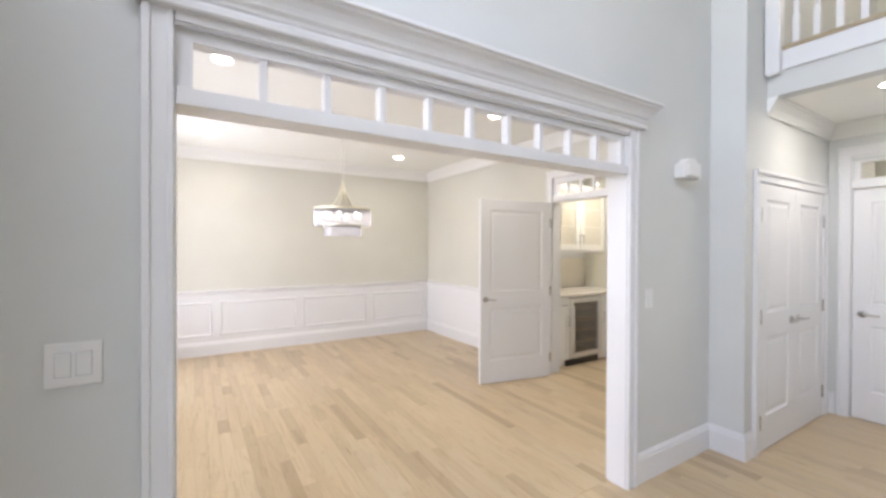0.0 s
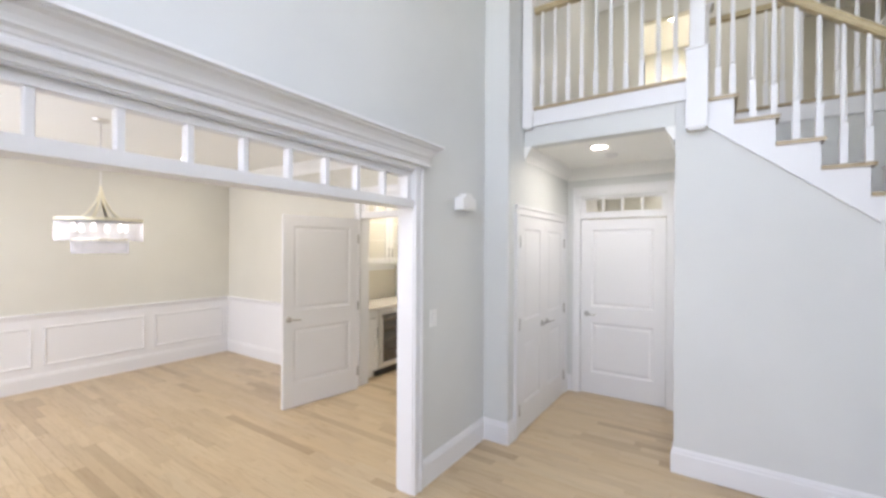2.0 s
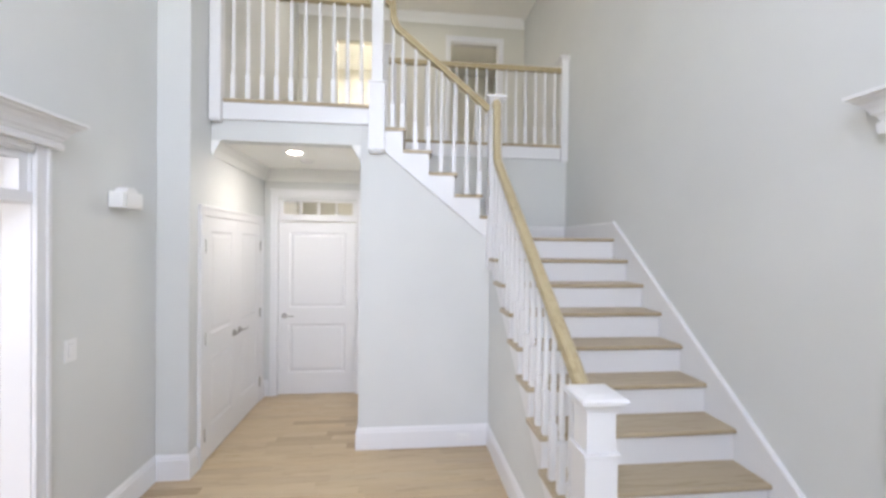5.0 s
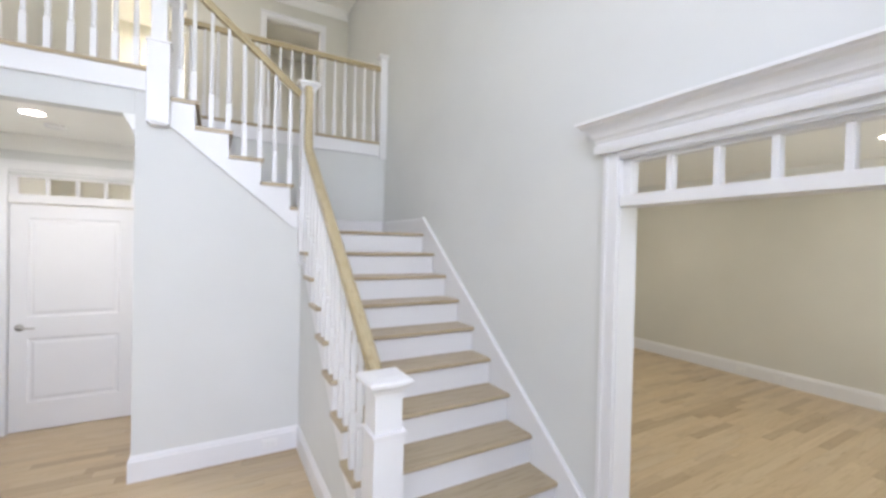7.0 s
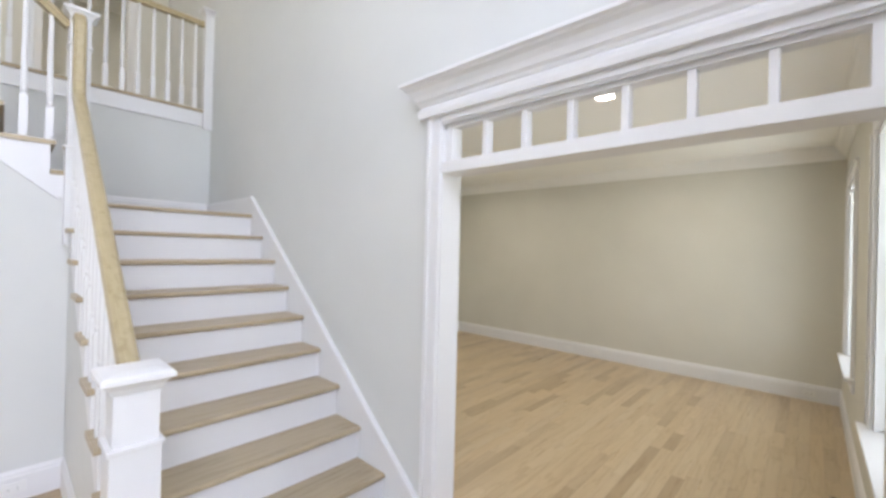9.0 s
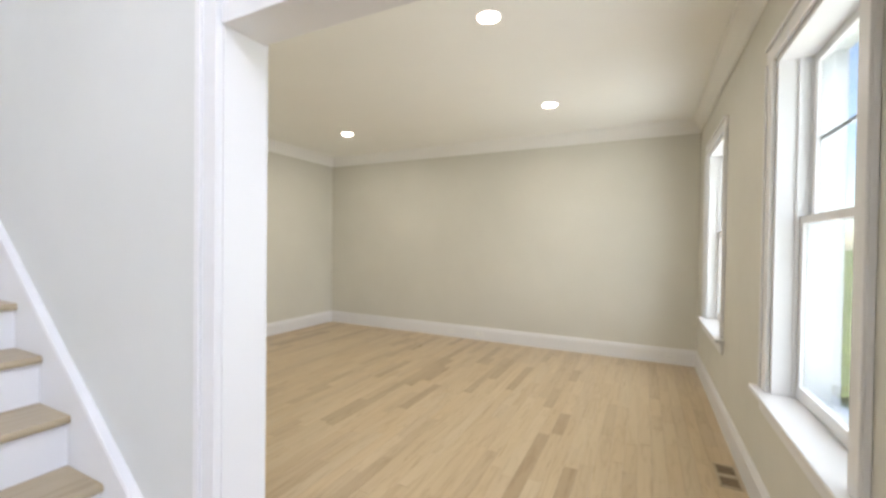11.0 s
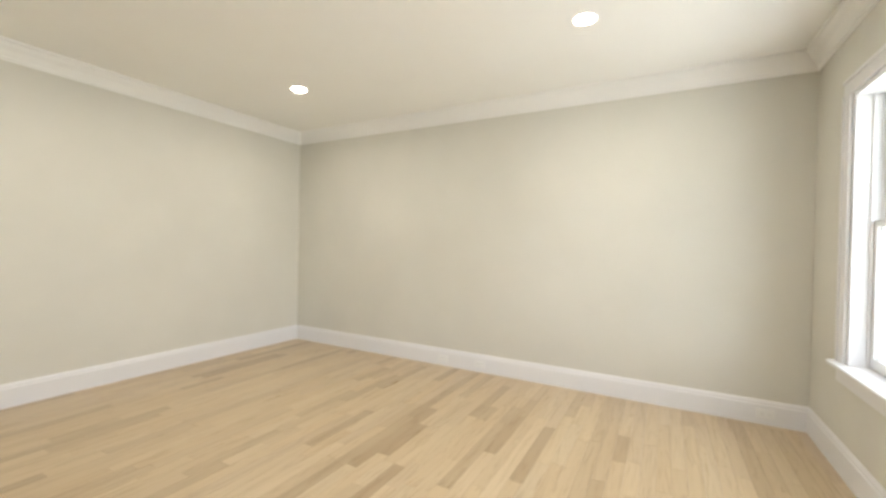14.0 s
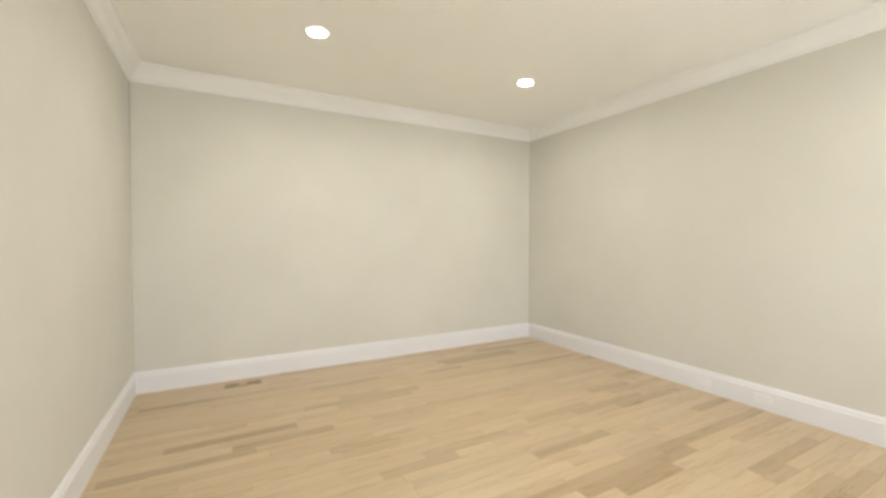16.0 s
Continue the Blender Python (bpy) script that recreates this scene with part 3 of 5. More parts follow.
def cased_opening(name, x0, x1, yf, yb, lights, label, head, glass_top, lift=0.0):
    """x0..x1: clear width; yf: face towards the foyer, yb: far face. A transom bar with small panes, and a crowned head."""
    s = 1 if yb > yf else -1
    root = thing(name, ((x0 + x1) / 2, (yf + yb) / 2, 0), label, "cased opening", "", "structure")
    def Y(o):                                     # o: metres out of the foyer face, towards the foyer
        return yf - s * o
    def ybox(bm, xa, xb, oa, ob, za, zb, bevel=0.0):
        ya, yb2 = sorted((Y(oa), Y(ob)))
        return box(bm, xa, xb, ya, yb2, za, zb, bevel)
    deep = abs(yb - yf) + 0.004
    for xa, xb in ((x0 - 0.018, x0), (x1, x1 + 0.018)):
        part("jamb", ybox(bmesh.new(), xa, xb, 0.002, -deep - 0.002, 0, 2.26), M_TRIM, root)
    part("head_jamb", ybox(bmesh.new(), x0, x1, 0.002, -deep - 0.002, 2.24, 2.26), M_TRIM, root)
    for side, xa, xb in ((-1, x0 - CAS, x0 - 0.006), (1, x1 + 0.006, x1 + CAS)):
        for far in (False, True):
            bm = bmesh.new()
            o = 0.0005 if not far else -deep - 0.0005
            k = 1 if not far else -1
            ybox(bm, xa, xb, o, o + k * 0.018, 0, 2.262, 0.003)
            e0, e1 = (xa, xa + 0.022) if side < 0 else (xb - 0.022, xb)
            ybox(bm, e0, e1, o + k * 0.018, o + k * 0.030, 0, 2.262, 0.003)
            i0, i1 = (xb - 0.016, xb) if side < 0 else (xa, xa + 0.016)
            ybox(bm, i0, i1, o + k * 0.018, o + k * 0.023, 0, 2.262, 0.002)
            part("casing", bm, M_TRIM, root)
    # transom
    part("transom_bar", ybox(bmesh.new(), x0, x1, 0.012, -deep - 0.004, head, head + 0.056, 0.003), M_TRIM, root)
    tr = part("transom_frame", ybox(bmesh.new(), x0, x1, -0.012, -0.072, glass_top, 2.24), M_TRIM, root)
    st = 0.046
    for xa, xb in ((x0, x0 + st), (x1 - st, x1)):
        part("stile", ybox(bmesh.new(), xa, xb, -0.012, -0.072, head + 0.056, glass_top), M_TRIM, tr)
    pitch = (x1 - x0 - 2 * st + 0.026) / lights
    for i in range(1, lights):
        xm = x0 + st - 0.013 + pitch * i
        part("muntin", ybox(bmesh.new(), xm - 0.013, xm + 0.013, -0.018, -0.066, head + 0.056, glass_top, 0.004), M_TRIM, tr)
    for i in range(lights):
        xa = x0 + st + pitch * i
        pane = part("pane", ybox(bmesh.new(), xa, xa + pitch - 0.026, -0.040, -0.044, head + 0.057, glass_top - 0.001), M_GLASS, tr)
        pane.visible_shadow = False
    # inner stops round the transom
    bm = bmesh.new()
    for a, b, o0, o1 in ((2.222, 2.262, 0.0, 0.010), (2.232, 2.262, 0.010, 0.020)):
        ybox(bm, x0, x1, o0 + 0.001, o1 + 0.001, a, b)
    part("head_casing", bm, M_TRIM, root)
    # crowned head
    prof = [(0.0005, 2.262), (0.045, 2.262), (0.050, 2.268), (0.050, 2.288), (0.040, 2.296), (0.040, 2.302), (0.046, 2.306), (0.050, 2.318), (0.062, 2.330), (0.064, 2.338),
            (0.070, 2.352), (0.086, 2.374), (0.104, 2.386), (0.108, 2.394), (0.122, 2.400), (0.122, 2.416), (0.0005, 2.416)]
    prof = [(o, z + (lift if i not in (0, 1) else 0)) for i, (o, z) in enumerate(prof)]
    for far in (False, True):
        bm = bmesh.new()
        n = (0, -s) if not far else (0, s)
        yy = Y(0) if not far else Y(-deep)
        xa, xb = x0 - CAS + 0.0, x1 + CAS - 0.0
        run(bm, prof, (xa, yy), (xb, yy), n, -1, -1)
        part("crown_head", bm, M_TRIM, root)
    return root


cased_opening("cased_opening_1", OPA[0], OPA[1], NORTH_F, NORTH_D, 10, "wide white cased opening with ten small transom lights", 1.972, 2.185)
cased_opening("cased_opening_2", OPB[0], OPB[1], SOUTH_F, SOUTH_L, 7, "white cased opening with seven small transom lights", 1.982, 2.205, 0.016)


# ---- doors ----


def leaf_mesh(w, h, t=0.036):
    """A two-panel leaf: stiles and rails, moulded recesses and raised fields on both faces; hinge edge at x = 0."""
    bm = bmesh.new()
    st = 0.115
    zs = [(0.25, 0.83), (1.02, h - 0.115)]
    box(bm, 0, st, -t / 2, t / 2, 0, h)
    box(bm, w - st, w, -t / 2, t / 2, 0, h)
    for a, b in ((0, 0.25), (0.83, 1.02), (h - 0.115, h)):
        box(bm, st, w - st, -t / 2, t / 2, a, b)
    for a, b in zs:
        for s in (-1, 1):
            rings = []
            for inset, depth in ((0, 0), (0.006, 0.004), (0.016, 0.009), (0.03, 0.009), (0.05, 0.003)):
                rings.append([bm.verts.new((x, s * (t / 2 - depth), z)) for x, z in ((st + inset, a + inset), (w - st - inset, a + inset), (w - st - inset, b - inset), (st + inset, b - inset))])
            for r, q in zip(rings, rings[1:]):
                for i in range(4):
                    bm.faces.new((r[i], r[(i + 1) % 4], q[(i + 1) % 4], q[i]))
            bm.faces.new(rings[-1])
    return bm


def lever(root, x, z, s, way, t=0.036):
    """A round rose with a curved lever on face s of a leaf, pointing along way."""
    bm = bmesh.new()
    rot = Matrix.Translation((x, s * t / 2, z)) @ pose(0, 0, 0, -90 * s)
    lathe(bm, [(0.031, 0), (0.031, 0.006), (0.026, 0.011), (0.012, 0.014), (0.010, 0.045)], 18, axis_matrix=rot)
    y = s * (t / 2 + 0.043)
    path = [(x - way * 0.008, y, z), (x + way * 0.02, y, z + 0.002), (x + way * 0.06, y + s * 0.003, z - 0.002), (x + way * 0.095, y + s * 0.001, z - 0.004), (x + way * 0.115, y - s * 0.004, z - 0.001)]
    out = [(0.009 * math.cos(a * math.pi / 4), 0.007 * math.sin(a * math.pi / 4)) for a in range(8)]
    sweep(bm, path, out, (0, 1, 0))
    return part("door_handle", bm, M_NICKEL, root, "satin nickel lever handle")


def door(name, w, h, m, label, levers, hinge_side, group="", t=0.036):
    root = thing(name, label=label, category="door", group=group, kind="structure", m=m)
    part("leaf", leaf_mesh(w, h, t), M_DOOR, root)
    for s in levers:
        lever(root, w - 0.065, 0.93, s, -1, t)
    for z in (0.22, 1.0, h - 0.24):
        bm = bmesh.new()
        near, far = sorted((hinge_side * (t / 2), hinge_side * (t / 2 + 0.002)))
        box(bm, 0.0, 0.018, near, far, z - 0.05, z + 0.05)
        lathe(bm, [(0.002, z - 0.056), (0.008, z - 0.052), (0.008, z + 0.052), (0.002, z + 0.056)], 8, (0.004, hinge_side * (t / 2 + 0.004)))
        part("hinge", bm, M_NICKEL, root, "grey metal butt hinge")
    return root


# pantry door, swung open into the dining room
HX, HY = 4.465, 2.985
door("door_1", 0.92, 2.035, Matrix.Translation((HX, HY, 0.008)) @ pose(0, 0, 0, 0, 0, math.degrees(math.atan2(0.165, -0.893))), "white two-panel door standing open into the dining room", (-1, 1), 1)
# closet pair
door("door_2", 0.648, 1.99, Matrix.Translation((4.431, HALL_Y + 0.005, 0.008)), "white two-panel closet door, closed", (-1,), -1, "closet doors")
door("door_3", 0.648, 1.99, Matrix.Translation((5.729, HALL_Y + 0.005, 0.008)) @ Matrix.Diagonal((-1, 1, 1, 1)), "white two-panel closet door, closed", (-1,), -1, "closet doors")
# door at the end of the hall
door("door_4", 0.886, 2.03, Matrix.Translation((HALL_X + 0.035, -0.144, 0.008)) @ pose(0, 0, 0, 0, 0, 90), "white two-panel door, closed, at the end of the hall", (1,), -1)


def door_casing(name, axis, face, out, a0, a1, head, label, transom=0, deep=0.14, floor=0.0):
    """Casing round a doorway on one face of a wall; out is the way the face looks. transom: number of lights above the door."""
    at = ((a0 + a1) / 2, face, floor) if axis == "x" else (face, (a0 + a1) / 2, floor)
    root = thing(name, at, label, "door casing", "", "structure")
    def B(bm, a, b, o0, o1, z0, z1, bevel=0.0):
        p, q = sorted((face + out * o0, face + out * o1))
        return box(bm, a, b, p, q, z0, z1, bevel) if axis == "x" else box(bm, p, q, a, b, z0, z1, bevel)
    top = head if not transom else head + 0.29
    w = 0.085
    for a, b in ((a0 - w, a0 - 0.004), (a1 + 0.004, a1 + w)):
        bm = B(bmesh.new(), a, b, 0.0005, 0.018, floor, top + 0.004, 0.003)
        e = (a, a + 0.018) if a < a0 else (b - 0.018, b)
        B(bm, e[0], e[1], 0.018, 0.028, floor, top + 0.004, 0.003)
        part("side_casing", bm, M_TRIM, root)
    bm = B(bmesh.new(), a0 - w, a1 + w, 0.0005, 0.020, top + 0.004, top + w, 0.003)
    B(bm, a0 - w - 0.004, a1 + w + 0.004, 0.020, 0.032, top + w - 0.022, top + w + 0.004, 0.003)
    part("head_casing", bm, M_TRIM, root)
    for a, b in ((a0 - 0.0, a0 + 0.0012), (a1 - 0.0012, a1)):
        part("jamb", B(bmesh.new(), a, b, 0.001, -deep, floor, top), M_TRIM, root)
    part("head_jamb", B(bmesh.new(), a0, a1, 0.001, -deep, top - 0.014, top), M_TRIM, root)
    if transom:
        z0, z1 = head + 0.085, head + 0.235
        part("transom_bar", B(bmesh.new(), a0, a1, 0.006, -deep + 0.01, head + 0.008, z0, 0.003), M_TRIM, root)
        tr = part("transom_frame", B(bmesh.new(), a0, a1, -0.02, -0.07, z1, top - 0.014), M_TRIM, root)
        st = 0.05
        for a, b in ((a0, a0 + st), (a1 - st, a1)):
            part("stile", B(bmesh.new(), a, b, -0.02, -0.07, z0, z1), M_TRIM, tr)
        pitch = (a1 - a0 - 2 * st + 0.026) / transom
        for i in range(transom):
            a = a0 + st + pitch * i
            if i:
                part("muntin", B(bmesh.new(), a - 0.026, a, -0.025, -0.065, z0, z1, 0.003), M_TRIM, tr)
            part("pane", B(bmesh.new(), a, a + pitch - 0.026, -0.043, -0.047, z0 + 0.001, z1 - 0.001), M_GLASS, tr).visible_shadow = False
    return root


door_casing("door_casing_1", "y", DIN_E, -1, PDOOR[0], PDOOR[1], 2.05, "white pantry door casing with transom lights", 5)
door_casing("door_casing_2", "x", HALL_Y, -1, 4.43, 5.73, 2.002, "white casing round the closet doors")
door_casing("door_casing_3", "y", HALL_X, -1, -0.15, 0.747, 2.045, "white hall door casing with four transom lights", 4, 0.118)
door_casing("door_casing_4", "y", 7.402, -1, UPDOOR[0], UPDOOR[1], 5.02, "white casing round an upstairs doorway", 0, 0.116, UP)

# ---- staircase ----
stairs = thing("staircase", (4.0, -2.0, 0), "white staircase with oak treads turning at a landing", "staircase")
TT = 0.028


def tread_mesh_x(w0, w1, x0, x1, z):
    """Tread with a rounded nose towards -x."""
    bm = bmesh.new()
    nose = [(x0 + 0.006, z - TT), (x0, z - TT + 0.007), (x0 - 0.001, z - TT / 2), (x0, z - 0.007), (x0 + 0.007, z), (x1, z), (x1, z - TT)]
    return prism(bm, nose, "y", w0, w1)


R_END, L_END = SOUTH_F + 0.022, SIDE_Y + 0.032
for k in range(1, 10):
    x0 = NOSE0 + RUN * k
    part("tread", tread_mesh_x(R_END, L_END, x0, x0 + RUN + 0.024, RISE * k), M_TREAD, stairs)
for k in range(1, 11):
    x0 = NOSE0 + RUN * k + 0.024
    part("riser", cube(x0, x0 + 0.016, R_END, SIDE_Y + 0.004, RISE * (k - 1) + (0.0005 if k > 1 else 0), RISE * k - TT), M_TRIM, stairs)
# landing
LX = NOSE0 + RUN * 10
part("landing_floor", tread_mesh_x(SOUTH_F + 0.002, SIDE_Y + 0.032, LX, FACE_X, RISE * 10), M_TREAD, stairs)
part("landing_floor", cube(FACE_X, BACK_X - 0.002, SOUTH_F + 0.002, nose_y(11) + 0.02, RISE * 10 - TT, RISE * 10), M_TREAD, stairs)
part("landing_soffit", cube(LX + 0.05, BACK_X - 0.002, SOUTH_F + 0.002, SIDE_Y - 0.12, RISE * 10 - 0.16, RISE * 10 - TT - 0.001), M_TRIM, stairs)
# upper flight, rising to +y
for k in range(11, 16):
    y0 = nose_y(k)
    z = RISE * k
    nose = [(y0 + 0.006, z - TT), (y0, z - TT + 0.007), (y0 - 0.001, z - TT / 2), (y0, z - 0.007), (y0 + 0.007, z), (y0 + RUN + 0.024, z), (y0 + RUN + 0.024, z - TT)]
    part("tread", prism(bmesh.new(), nose, "x", FACE_X - 0.032, BACK_X - 0.002), M_TREADX, stairs)
for k in range(11, 17):
    y0 = nose_y(k) + 0.024
    part("riser", cube(FACE_X - 0.004, BACK_X - 0.002, y0, y0 + 0.016, RISE * (k - 1), RISE * k - TT), M_TRIM, stairs)
# stringers with a stepped top and a sloped foot
pts = []
for k in range(1, 11):
    x0 = NOSE0 + RUN * k + 0.026
    pts += [(x0, RISE * (k - 1) - (TT if k > 1 else 0)), (x0, RISE * k - TT - 0.0005)]
pts += [(FACE_X - 0.012, RISE * 10 - TT), (FACE_X - 0.012, lower_line(FACE_X) - 0.235), (NOSE0 + 0.36, 0)]
part("stringer", prism(bmesh.new(), pts, "y", SIDE_Y + 0.001, SIDE_Y + 0.014), M_TRIM, stairs)
pts = []
for k in range(11, 17):
    y0 = nose_y(k) + 0.026
    pts += [(y0, RISE * (k - 1) - TT), (y0, RISE * k - TT - 0.0005)]
YP = -0.39
pts += [(YP, UP - TT), (YP, upper_line(YP) - 0.335), (nose_y(11) + 0.15, upper_line(nose_y(11) + 0.15) - 0.335), (SIDE_Y - 0.10, RISE * 10 - 0.2), (SIDE_Y - 0.10, RISE * 10 - TT)]
part("stringer", prism(bmesh.new(), pts, "x", FACE_X - 0.016, FACE_X - 0.001), M_TRIM, stairs)
bm = bmesh.new()
y0, y1 = SIDE_Y + 0.06, -0.52
prism(bm, [(y0, upper_line(y0) - 0.335), (y1, upper_line(y1) - 0.335), (y1, upper_line(y1) - 0.362), (y0, upper_line(y0) - 0.362)], "x", FACE_X - 0.024, FACE_X - 0.0005)
part("stringer_moulding", bm, M_TRIM, stairs)
# skirt on the wall, with a rounded cap
sk = [(NOSE0 + 0.10, 0), (NOSE0 + 0.10, lower_line(NOSE0 + 0.10) + 0.145), (FACE_X - 0.02, 2.012), (BACK_X - 0.002, 2.012), (BACK_X - 0.002, 1.70), (LX, 1.70), (NOSE0 + 0.5, 0)]
part("wall_skirt", prism(bmesh.new(), sk, "y", SOUTH_F + 0.0005, SOUTH_F + 0.021), M_TRIM, stairs)
bm = bmesh.new()
sweep(bm, [(NOSE0 + 0.10, SOUTH_F + 0.014, lower_line(NOSE0 + 0.10) + 0.15), (FACE_X - 0.02, SOUTH_F + 0.014, 2.018)], [(-0.0135, -0.010), (0.014, -0.010), (0.018, 0.0), (0.014, 0.012), (-0.0135, 0.012)], (0, 1, 0))
sweep(bm, [(FACE_X - 0.02, SOUTH_F + 0.012, 2.014), (BACK_X - 0.004, SOUTH_F + 0.012, 2.014)], [(-0.0115, -0.004), (0.010, -0.004), (0.006, 0.010), (-0.0115, 0.012)], (0, 1, 0))
part("skirt_cap", bm, M_TRIM, stairs)
bm = bmesh.new()
run(bm, [(o, z - 0.19 + 2.026) if z > 0.01 else (o, RISE * 10) for o, z in BASE], (BACK_X, SOUTH_F + 0.022), (BACK_X, nose_y(11) + 0.02), (-1, 0), 0, 0)
part("landing_baseboard", bm, M_TRIM, stairs)


# ---- balusters, posts and rails ----


def baluster_mesh(h, base):
    """Square block below, a turned ring, then a tapering spindle."""
    bm = bmesh.new()
    b = 0.0185
    box(bm, -b, b, -b, b, 0, base)
    vs = [bm.verts.new((x, y, base)) for x, y in ((-b, -b), (b, -b), (b, b), (-b, b))]
    c = 0.013
    vt = [bm.verts.new((x, y, base + 0.014)) for x, y in ((-c, -c), (c, -c), (c, c), (-c, c))]
    for i in range(4):
        bm.faces.new((vs[i], vs[(i + 1) % 4], vt[(i + 1) % 4], vt[i]))
    lathe(bm, [(0.0135, base + 0.008), (0.0135, base + 0.02), (0.0175, base + 0.028), (0.0175, base + 0.036), (0.0135, base + 0.046), (0.0175, base + 0.075), (0.0165, base + 0.16), (0.0120, h)], 10)
    return bm


def post_mesh(w, z0, z1, drop=0.0, step=None, cap=True, slim=0.9, collar=None):
    """Box newel: a wider foot below step, a slim shaft above, a moulded cap."""
    bm = bmesh.new()
    h = w / 2
    if drop:
        for e, a, b in ((0.7, z0, z0 + 0.012), (0.92, z0 + 0.012, z0 + 0.026)):
            box(bm, -h * e - 0.004, h * e + 0.004, -h * e - 0.004, h * e + 0.004, a, b)
        z0 += 0.026
    if step:
        box(bm, -h, h, -h, h, z0, step, 0.003)
        box(bm, -h - 0.008, h + 0.008, -h - 0.008, h + 0.008, step, step + 0.018, 0.004)
        h = h * slim
        box(bm, -h, h, -h, h, step + 0.018, z1 - 0.07, 0.003)
    else:
        box(bm, -h, h, -h, h, z0, z1 - 0.07, 0.003)
    if collar:
        box(bm, -h - 0.009, h + 0.009, -h - 0.009, h + 0.009, collar, collar + 0.018, 0.005)
    if cap:
        prev = None
        for e, z in ((h, z1 - 0.07), (h + 0.006, z1 - 0.066), (h + 0.010, z1 - 0.052), (h + 0.024, z1 - 0.036), (h + 0.036, z1 - 0.030), (h + 0.036, z1 - 0.016), (h + 0.028, z1 - 0.008), (h - 0.01, z1)):
            ring = [bm.verts.new((x * e, y * e, z)) for x, y in ((-1, -1), (1, -1), (1, 1), (-1, 1))]
            if prev:
                for i in range(4):
                    bm.faces.new((prev[i], prev[(i + 1) % 4], ring[(i + 1) % 4], ring[i]))
            prev = ring
        bm.faces.new(prev)
    return bm


def moved(bm, x, y, z=0.0):
    bmesh.ops.translate(bm, verts=bm.verts, vec=(x, y, z))
    return bm


RAIL = [(-0.030, -0.026), (-0.022, -0.030), (0.022, -0.030), (0.030, -0.026), (0.026, -0.008), (0.033, 0.006), (0.028, 0.022), (0.014, 0.030), (-0.014, 0.030), (-0.028, 0.022), (-0.033, 0.006), (-0.026, -0.008)]
BAL_Y = SIDE_Y - 0.008                  # line of the lower balusters
BAL_X = FACE_X + 0.014                  # line of the upper balusters
N1 = (2.575, -1.470)
N2 = (4.535, -1.497)
part("newel_post", moved(post_mesh(0.135, 0.0, 1.207, 0, 0.957), *N1), M_TRIM, stairs, "white box newel post with a moulded cap")
part("newel_post", moved(post_mesh(0.122, 1.57, 3.115, 1, 2.20, slim=0.86, collar=2.862), *N2), M_TRIM, stairs, "white box newel post with a moulded cap")
POST = (4.535, -0.460)
part("newel_post", moved(post_mesh(0.138, 2.575, 4.10, 1, 3.16, slim=0.70), *POST), M_TRIM, stairs, "tall white box newel post at the top of the stairs")
# lower rail with a gooseneck at the landing newel
def rail_z(x):
    return lower_line(x) + 0.755
xa, xb = N1[0] + 0.05, N2[0] - 0.10
path = [(xa, BAL_Y, rail_z(xa)), (xa + 0.6, BAL_Y, rail_z(xa + 0.6)), (xb - 0.1, BAL_Y, rail_z(xb - 0.1))]
for i in range(1, 7):
    a = i / 6
    path.append((xb - 0.1 + 0.055 * math.sin(a * 1.45), BAL_Y, rail_z(xb - 0.1) + 0.045 * a + 0.16 * a * a))
top = path[-1]
path += [(top[0] + 0.002, BAL_Y, top[2] + 0.12), (top[0] + 0.003, BAL_Y, 2.985), (top[0] + 0.02, BAL_Y, 3.015), (N2[0] - 0.048, BAL_Y, 3.02)]
part("handrail", sweep(bmesh.new(), path, RAIL, (0, 1, 0)), M_RAIL, stairs, "oak handrail with a gooseneck")
# upper rail
def urail_z(y):
    return upper_line(y) + 0.80
ya, yb = N2[1] + 0.05, POST[1] - 0.20
path = [(BAL_X - 0.02, ya, urail_z(ya)), (BAL_X - 0.02, ya + 0.4, urail_z(ya + 0.4)), (BAL_X - 0.02, yb, urail_z(yb))]
for i in range(1, 7):
    a = i / 6
    path.append((BAL_X - 0.02, yb + 0.075 * math.sin(a * 1.45), urail_z(yb) + 0.055 * a + 0.13 * a * a))
top = path[-1]
path += [(top[0], top[1] + 0.003, top[2] + 0.07), (top[0], top[1] + 0.02, 3.86), (top[0], top[1] + 0.045, 3.893), (top[0], POST[1] - 0.06, 3.895)]
part("handrail", sweep(bmesh.new(), path, RAIL, (1, 0, 0)), M_RAIL, stairs, "oak handrail with a gooseneck")
